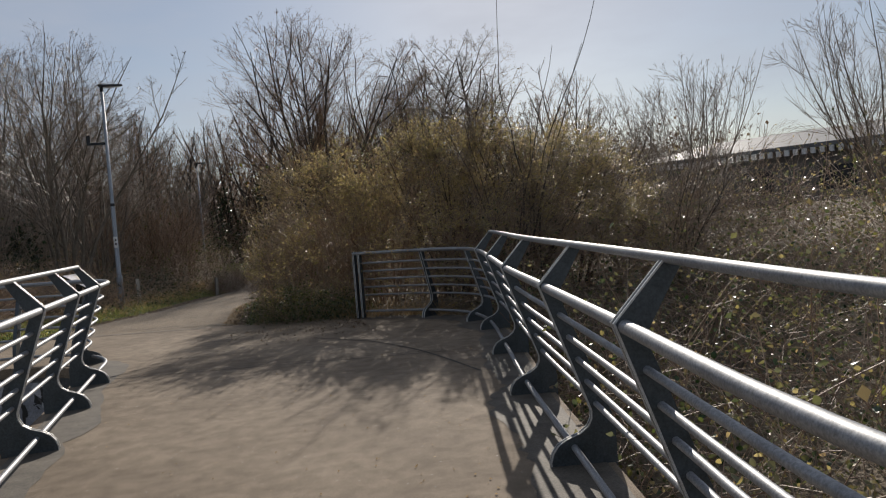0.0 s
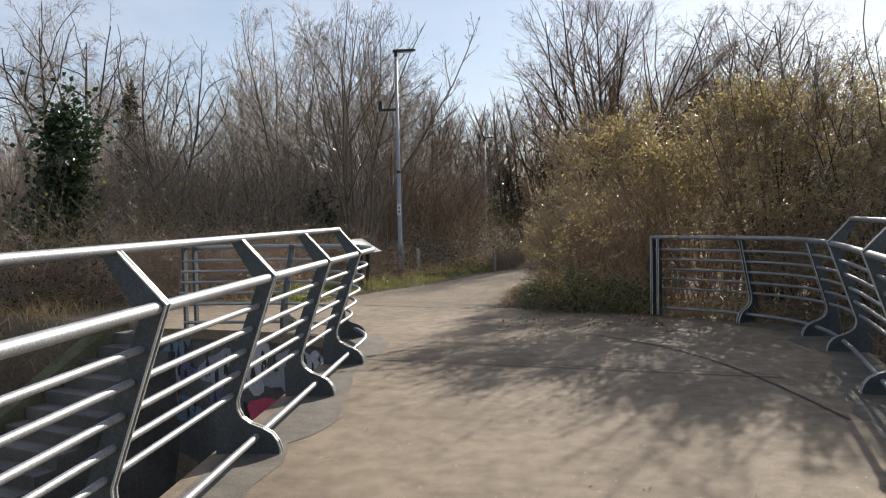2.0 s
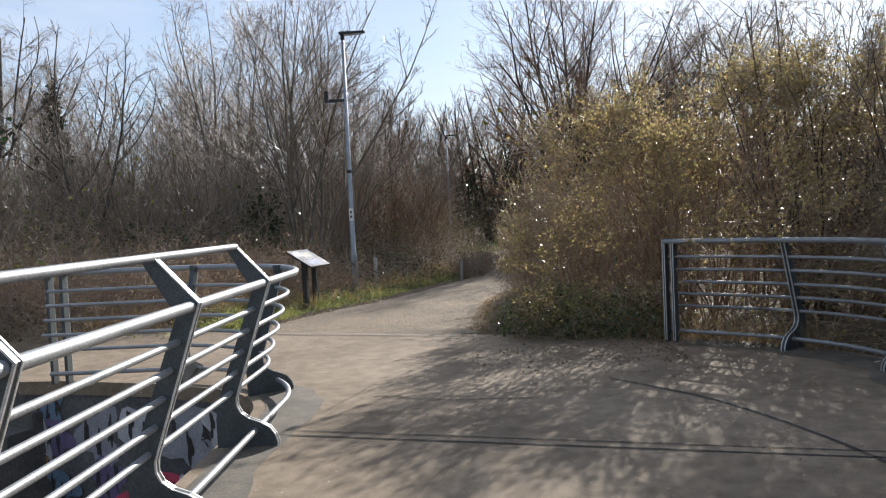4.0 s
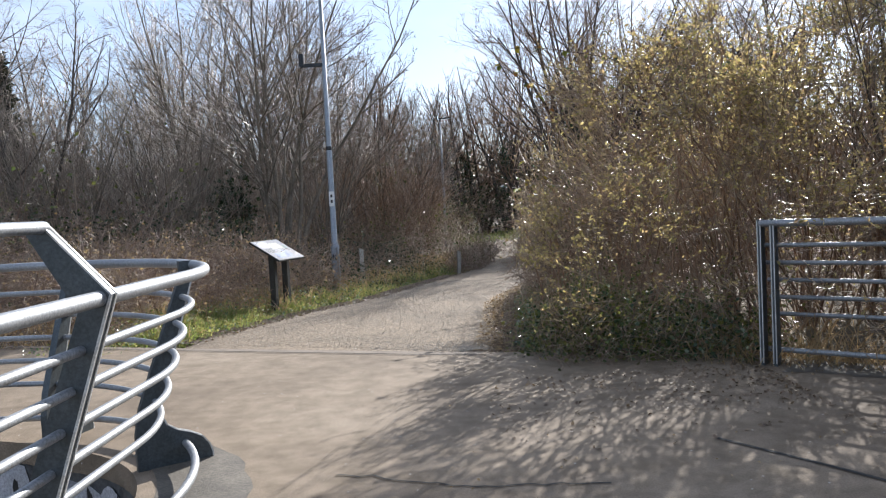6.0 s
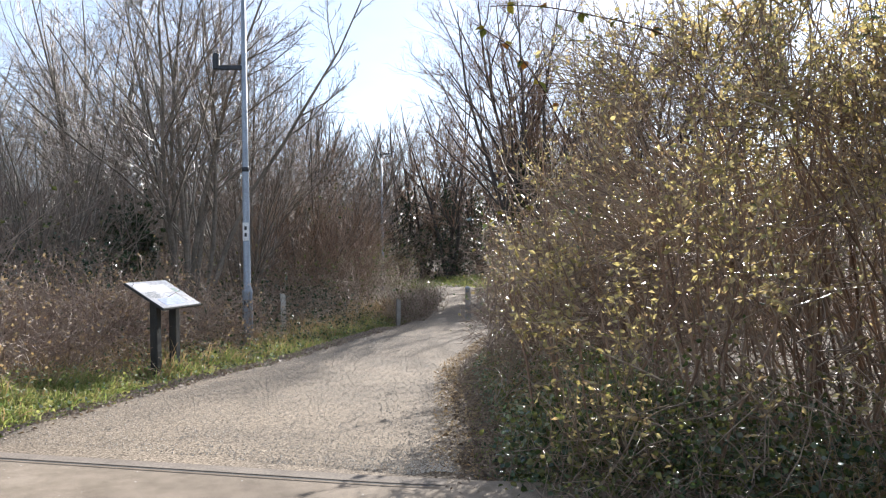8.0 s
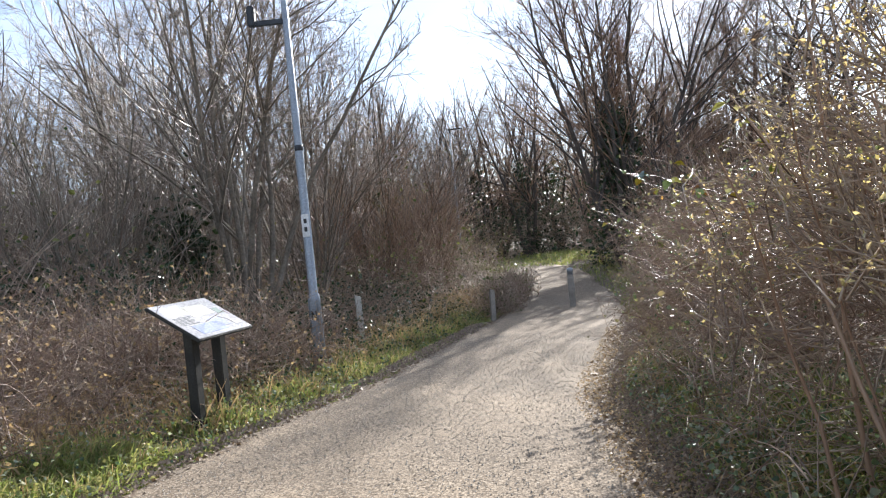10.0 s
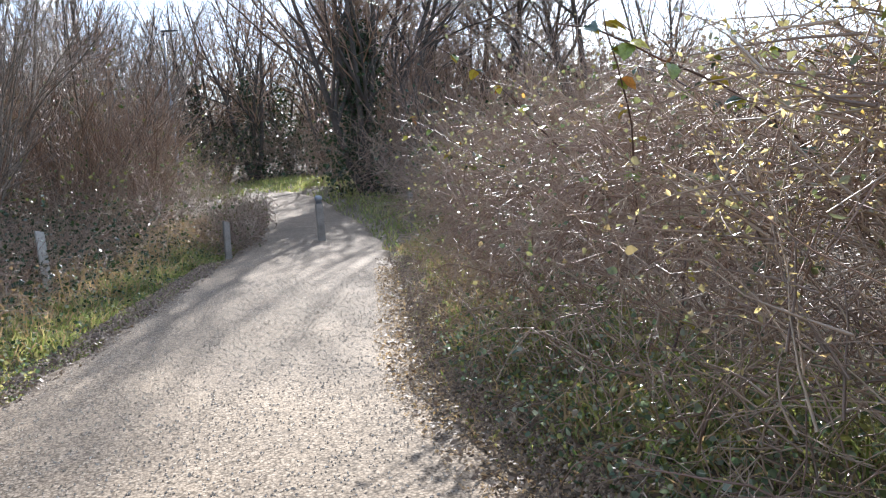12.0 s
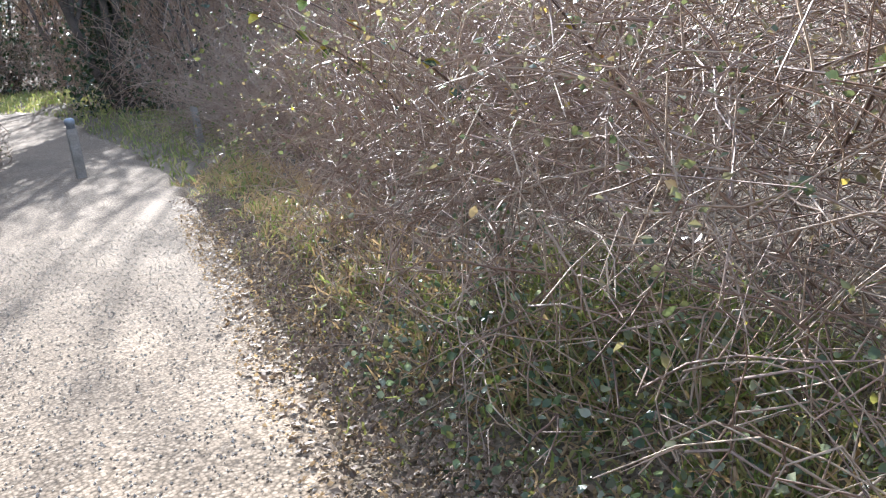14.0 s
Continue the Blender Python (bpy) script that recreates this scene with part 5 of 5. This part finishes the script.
blades("grass", "sunlit rough grass in the far clearing", "grass", patch(-6, 9, 50, 64), 9000, (0.2, 0.55), "grass", 85, 0.025)
# unseen woods added behind the start, to cut low sky light and darken rail reflections
thicket("far_woods", "unseen brown woodland added behind the bridge start to cut low sky light", "woods", patch(-50, 50, -60, -38), 3000, 7.0, 106, leaf=0.25, cane_len=(3, 6), cane_r=0.035, arch=-0.02, rise=1.6, leaf_size=(0.3, 0.6), cane_mat="twig", leaf_mat="litter")
blades("dry_grass", "pale dead stalks growing through the end of the railing", "grass", lambda g, n: (lambda t: (np.stack([2.0 + 1.9 * t + g.normal(0, 0.08, n), 13.75 - 1.15 * t ** 1.5 + g.uniform(-0.35, 0.3, n)], 1), g.uniform(0.6, 1.2, n)))(g.uniform(0, 1, n)), 900, (0.2, 0.75), "dry_grass", 89, 0.004, 0.6)
blades("grass", "rough grass beside the shaded path", "grass", along(PATH_RIGHT, 27, 48, 0.0, 2.2, 1), 2600, (0.1, 0.4), "grass", 86, 0.012)


thicket("ivy_shrub", "dark glossy ivy sprawling behind the dead bracken", "ivy", patch(-10, -4.8, 22.6, 26), 1700, 1.7, 79, leaf=0.9, leaf_size=(0.05, 0.1), leaf_mat="ivy_leaf", cane_len=(0.5, 1.3))
blades("grass", "taller green tufts round the legs of the board", "grass", along(PATH_LEFT, 15.7, 19.0, 0.05, 1.2, -1), 6000, (0.12, 0.34), "grass", 88, 0.006, 0.7)


def scatter_flat(name, label, category, area, n, size, mat, seed, lift=0.012, on_path=False):
    g = np.random.default_rng(seed)
    xy, _ = area(g, n)
    z = np.vectorize(path_z)(xy[:, 1]) if on_path else land(xy[:, 0], xy[:, 1])
    if not on_path:
        le = np.interp(xy[:, 1], [q[1] for q in PATH_LEFT], [q[0] for q in PATH_LEFT])
        re = np.interp(xy[:, 1], [q[1] for q in PATH_RIGHT], [q[0] for q in PATH_RIGHT])
        over = (xy[:, 0] > le - 0.08) & (xy[:, 0] < re + 0.08)
        z = np.where(over, np.maximum(z, np.vectorize(path_z)(xy[:, 1]) + 0.004), z)
    at = np.c_[xy, z + lift]
    way = unit(g.normal(0, 1, (n, 3)) * np.array([1, 1, 0.3]))
    side = unit(np.cross(way, unit(g.normal(0, 0.35, (n, 3)) + np.array([0, 0, 1.0]))))
    s = g.uniform(*size, n)[:, None]
    v = np.stack([at - way * s * 0.5, at + side * s * 0.3 + [0, 0, 0.006], at + way * s * 0.5, at - side * s * 0.3], 1)
    i = np.arange(n * 4).reshape(n, 4)
    ob = part(name, raw_mesh(name, v.reshape(-1, 3), np.concatenate([i[:, [0, 1, 2]], i[:, [0, 2, 3]]])), M[mat])
    return tagged(ob, label, category, kind="stuff")


scatter_flat("leaf_litter", "dead brown leaves along the path edge under the brambles", "leaf litter", along(PATH_RIGHT, 14.0, 26, -0.18, 0.95, 1, 0.8), 9000, (0.015, 0.055), "litter", 91)
scatter_flat("leaf_litter", "pale dry leaf crumbs and twigs along the path edge", "leaf litter", along(PATH_RIGHT, 14.6, 25, -0.22, 0.7, 1, 0.9), 9000, (0.01, 0.03), "dry_grass", 96, 0.014)
scatter_flat("leaf_litter", "dead brown leaves along the verge", "leaf litter", along(PATH_LEFT, 15.6, 30, -0.12, 0.9, -1), 3000, (0.025, 0.06), "litter", 92)


def deck_litter(g, n):
    """Places on the concrete along the foot of the bush."""
    t = g.uniform(0, 1, n) ** 2.2
    x = 2.3 - 2.2 * t
    y = 13.2 - 1.2 * g.uniform(0, 1, n) ** 1.5 + 0.3 * (1 - t)
    return np.stack([x, y - 0.9 * g.uniform(0, 1, n) ** 3], 1), np.ones(n)


scatter_flat("leaf_litter", "dead leaves and twigs blown on to the concrete", "leaf litter", deck_litter, 750, (0.015, 0.05), "litter", 93, 0.006, True)


def over_deck(g, n):
    y = g.uniform(1.5, 14.0, n)
    return np.stack([-1.1 + (np.minimum(right_of_rail(np.minimum(y, 11)), 3.4) - 0.2 + 1.1) * g.uniform(0, 1, n) ** 0.6, np.minimum(y, 13.0)], 1), np.ones(n)


scatter_flat("leaf_litter", "small pale leaf scraps scattered over the concrete", "leaf litter", over_deck, 420, (0.008, 0.026), "dry_grass", 99, 0.006, True)


def loose_stones():
    """Chippings standing proud of the bonded gravel."""
    g = np.random.default_rng(95)
    n = 15000
    y = 14.6 + 10.5 * g.uniform(0, 1, n) ** 1.3
    lx = np.interp(y, [q[1] for q in PATH_LEFT], [q[0] for q in PATH_LEFT])
    rx = np.interp(y, [q[1] for q in PATH_RIGHT], [q[0] for q in PATH_RIGHT])
    lx = np.maximum(lx, 0.2 - 2.43 * (y - 14.47))
    t = g.uniform(0.02, 0.98, n)
    x = lx + (rx - lx) * t
    z = np.vectorize(path_z)(y) + 0.006 + 0.03 * (1 - (2 * t - 1) ** 2)
    s = g.uniform(0.004, 0.0095, n)[:, None]
    d = np.array([(1, 0, 0), (0, 1, 0), (-1, 0, 0), (0, -1, 0), (0, 0, 0.75)])
    a = g.uniform(0, 6.3, n)
    c, si = np.cos(a), np.sin(a)
    v = np.empty((n, 5, 3))
    for i, q in enumerate(d):
        v[:, i] = np.stack([x, y, z], 1) + s * np.stack([q[0] * c - q[1] * si * 0.7, q[0] * si + q[1] * c * 0.7, np.full(n, q[2])], 1) * g.uniform(0.75, 1.25, (n, 1))
    i = np.arange(n * 5).reshape(n, 5)
    f = np.concatenate([i[:, [k, (k + 1) % 4, 4]] for k in range(4)])
    ob = part("chippings", raw_mesh("chippings", v.reshape(-1, 3), f), M["stone_chip"])
    tagged(ob, "loose buff stone chippings on the gravel path", "gravel", kind="stuff")


loose_stones()


def crumbs(name, label, area, n, size, mat, seed):
    """Small lumps of soil and grit lying over a path edge."""
    g = np.random.default_rng(seed)
    xy, _ = area(g, n)
    z = np.maximum(land(xy[:, 0], xy[:, 1]), np.vectorize(path_z)(xy[:, 1]) + 0.002)
    s = (g.uniform(0, 1, n) ** 2 * (size[1] - size[0]) + size[0])[:, None]
    v = np.empty((n, 6, 3))
    for i, q in enumerate([(1, 0, 0), (0.2, 1, 0), (-1, 0.2, 0), (0, -1, 0), (0.3, 0.25, 0.8), (-0.3, -0.2, 0.6)]):
        v[:, i] = np.c_[xy, z] + s * np.array(q) * g.uniform(0.6, 1.3, (n, 3))
    i = np.arange(n * 6).reshape(n, 6)
    f = np.concatenate([i[:, list(q)] for q in ((0, 1, 4), (1, 2, 5), (1, 5, 4), (2, 3, 5), (3, 0, 4), (3, 4, 5))])
    ob = part(name, raw_mesh(name, v.reshape(-1, 3), f), M[mat])
    tagged(ob, label, "soil", kind="stuff")


crumbs("soil_crumbs", "crumbs of brown soil washed over the path edge below the brambles", along(PATH_RIGHT, 14.6, 26, -0.24, 0.45, 1, 0.5), 12000, (0.005, 0.019), "litter", 97)
crumbs("soil_crumbs", "crumbs of brown soil washed over the path edge below the verge", along(PATH_LEFT, 16.3, 28, -0.22, 0.35, -1, 0.55), 7000, (0.006, 0.024), "litter", 98)


def weeds(name, label, area, n, high, size, mats, seed):
    """Low broad-leaved weeds: leaves held over the ground."""
    g = np.random.default_rng(seed)
    xy, factor = area(g, n)
    at = np.c_[xy, land(xy[:, 0], xy[:, 1]) + g.uniform(0.02, 1, n) ** 1.5 * high * factor]
    top = thing(name, (0, 0, 0), label, "weeds", kind="stuff")
    pick = g.integers(0, len(mats), n)
    for i, m in enumerate(mats):
        v, f = leaf_arrays(at[pick == i], g.uniform(*size, (pick == i).sum()), 0.25, 0.85, seed + i, 0.0, True)
        part("leaf_mass", raw_mesh("leaf_mass", v, f), M[m], top)


weeds("weeds", "low green nettles and ivy at the foot of the brambles", along(PATH_RIGHT, 14.3, 20.5, 0.25, 1.3, 1), 6500, 0.5, (0.018, 0.046), ["weed_leaf", "weed_leaf", "bramble_leaf"], 111)
weeds("weeds", "green and olive bramble leaves covering the bank beside the bridge", lambda g, n: ((lambda y: (np.stack([right_of_rail(y) + 0.6 + 9.0 * g.uniform(0, 1, n) ** 1.2, y], 1), g.uniform(0.5, 1, n)))(g.uniform(0, 13, n))), 16000, 1.95, (0.03, 0.07), ["shoot_leaf", "olive_leaf", "bramble_leaf", "ivy_leaf"], 114)
weeds("weeds", "dark ivy creeping round the foot of the lamp post", along(PATH_LEFT, 20.5, 31, 0.3, 2.6, -1), 8000, 0.24, (0.025, 0.055), ["ivy_leaf", "weed_leaf", "bramble_leaf"], 112)
weeds("weeds", "dark green weeds under the bush at the deck edge", lambda g, n: (lambda t: (np.stack([0.5 + 1.9 * t + g.normal(0, 0.1, n), 14.2 - 0.75 * t + g.uniform(-0.15, 0.8, n)], 1), np.ones(n)))(g.uniform(0, 1, n)), 4500, 0.45, (0.02, 0.05), ["weed_leaf", "bramble_leaf", "ivy_leaf"], 117)
weeds("weeds", "green and yellow weeds in the verge by the board", along(PATH_LEFT, 15.3, 22, 0.05, 1.6, -1), 4500, 0.25, (0.02, 0.045), ["grass", "weed_leaf"], 113)


def leaf_blade(length, width):
    """One toothed leaf, folded along its rib and drooping at the tip."""
    bm = bmesh.new()
    k = 7
    rib, left, right = [], [], []
    for i in range(k):
        t = i / (k - 1)
        w = width * math.sin(math.pi * min(1, t * 0.93 + 0.07)) ** 0.8 * (1 + (0.12 if i % 2 else -0.05))
        z = -0.35 * length * t * t
        rib.append(bm.verts.new((length * t, 0, z)))
        if 0 < i < k - 1:
            left.append(bm.verts.new((length * t, w / 2, z + 0.16 * w)))
            right.append(bm.verts.new((length * t, -w / 2, z + 0.16 * w)))
    for edge, flip in ((left, False), (right, True)):
        ring = [(rib[0], edge[0], rib[1])] + [(rib[i], edge[i - 1], edge[i], rib[i + 1]) for i in range(1, k - 2)] + [(rib[k - 2], edge[-1], rib[k - 1])]
        for q in ring:
            bm.faces.new(q[::-1] if flip else q)
    return bm


LEAF_MESH = [meshed("leaf", leaf_blade(0.075, 0.055), M[m]) for m in ("yellow_one", "green_one", "dark_one", "orange_one")]


def bramble_shoot(x, y, z, way, length, leaves, seed, group):
    """A single arching bramble shoot with leaves that can be told apart."""
    g = np.random.default_rng(seed)
    top = thing("bramble_shoot", (x, y, z), "arching bramble shoot with green and yellowing leaves", "bramble", group)
    p, r = np.empty((1, 12, 3)), np.linspace(0.0075, 0.003, 12)[None]
    w = np.array(way, float) / np.linalg.norm(way)
    p[0, 0] = 0
    for i in range(1, 12):
        w = w + g.normal(0, 0.06, 3) - np.array([0, 0, 0.075])
        w /= np.linalg.norm(w)
        p[0, i] = p[0, i - 1] + w * length / 11
    part("stem", raw_mesh("stem", *tube_arrays(p, r, 5), True), M["shoot_stem"], top)
    for i in range(leaves):
        f = 2 + 9 * (i + 0.5) / leaves
        at = p[0, int(f)] * (1 - f % 1) + p[0, min(11, int(f) + 1)] * (f % 1)
        yaw = g.uniform(0, 360)
        for spin in (-50, 0, 50):
            leaf = part("leaf", LEAF_MESH[int(g.choice(4, p=[0.3, 0.4, 0.2, 0.1]))], None, top)
            leaf.matrix_local = pose(*at, g.uniform(-30, 30), g.uniform(-25, 35), yaw + spin) @ Matrix.Scale(g.uniform(0.65, 1.15), 4)


for i, (x, y, z, way, ln, lv) in enumerate([
    (1.9, 17.6, 0.9, (-0.7, -0.1, 0.9), 1.7, 7), (1.5, 18.6, 0.8, (-0.4, -0.5, 1.0), 1.5, 6), (2.0, 19.6, 0.8, (-0.8, 0.2, 0.9), 1.6, 7),
    (1.9, 20.4, 0.7, (-0.7, 0.3, 0.8), 1.4, 6), (2.2, 18.2, 1.0, (-0.3, 0.7, 0.9), 1.6, 6), (1.6, 16.9, 0.9, (-0.6, -0.5, 0.9), 1.5, 7),
    (2.4, 19.0, 1.1, (-0.6, -0.8, 0.7), 1.6, 5), (2.1, 21.3, 0.6, (-0.8, -0.2, 0.9), 1.5, 6), (1.2, 17.9, 0.1, (0.3, 0.4, 1.0), 1.3, 4),
    (2.6, 17.2, 1.2, (-0.5, 0.6, 0.8), 1.5, 6), (1.1, 15.4, 2.1, (-0.5, -0.3, 0.9), 1.2, 5), (1.9, 15.0, 2.6, (-0.8, -0.1, 0.9), 1.5, 5)]):
    bramble_shoot(x, y, z, way, ln, lv, 200 + i, "arching shoots over the bramble thicket")
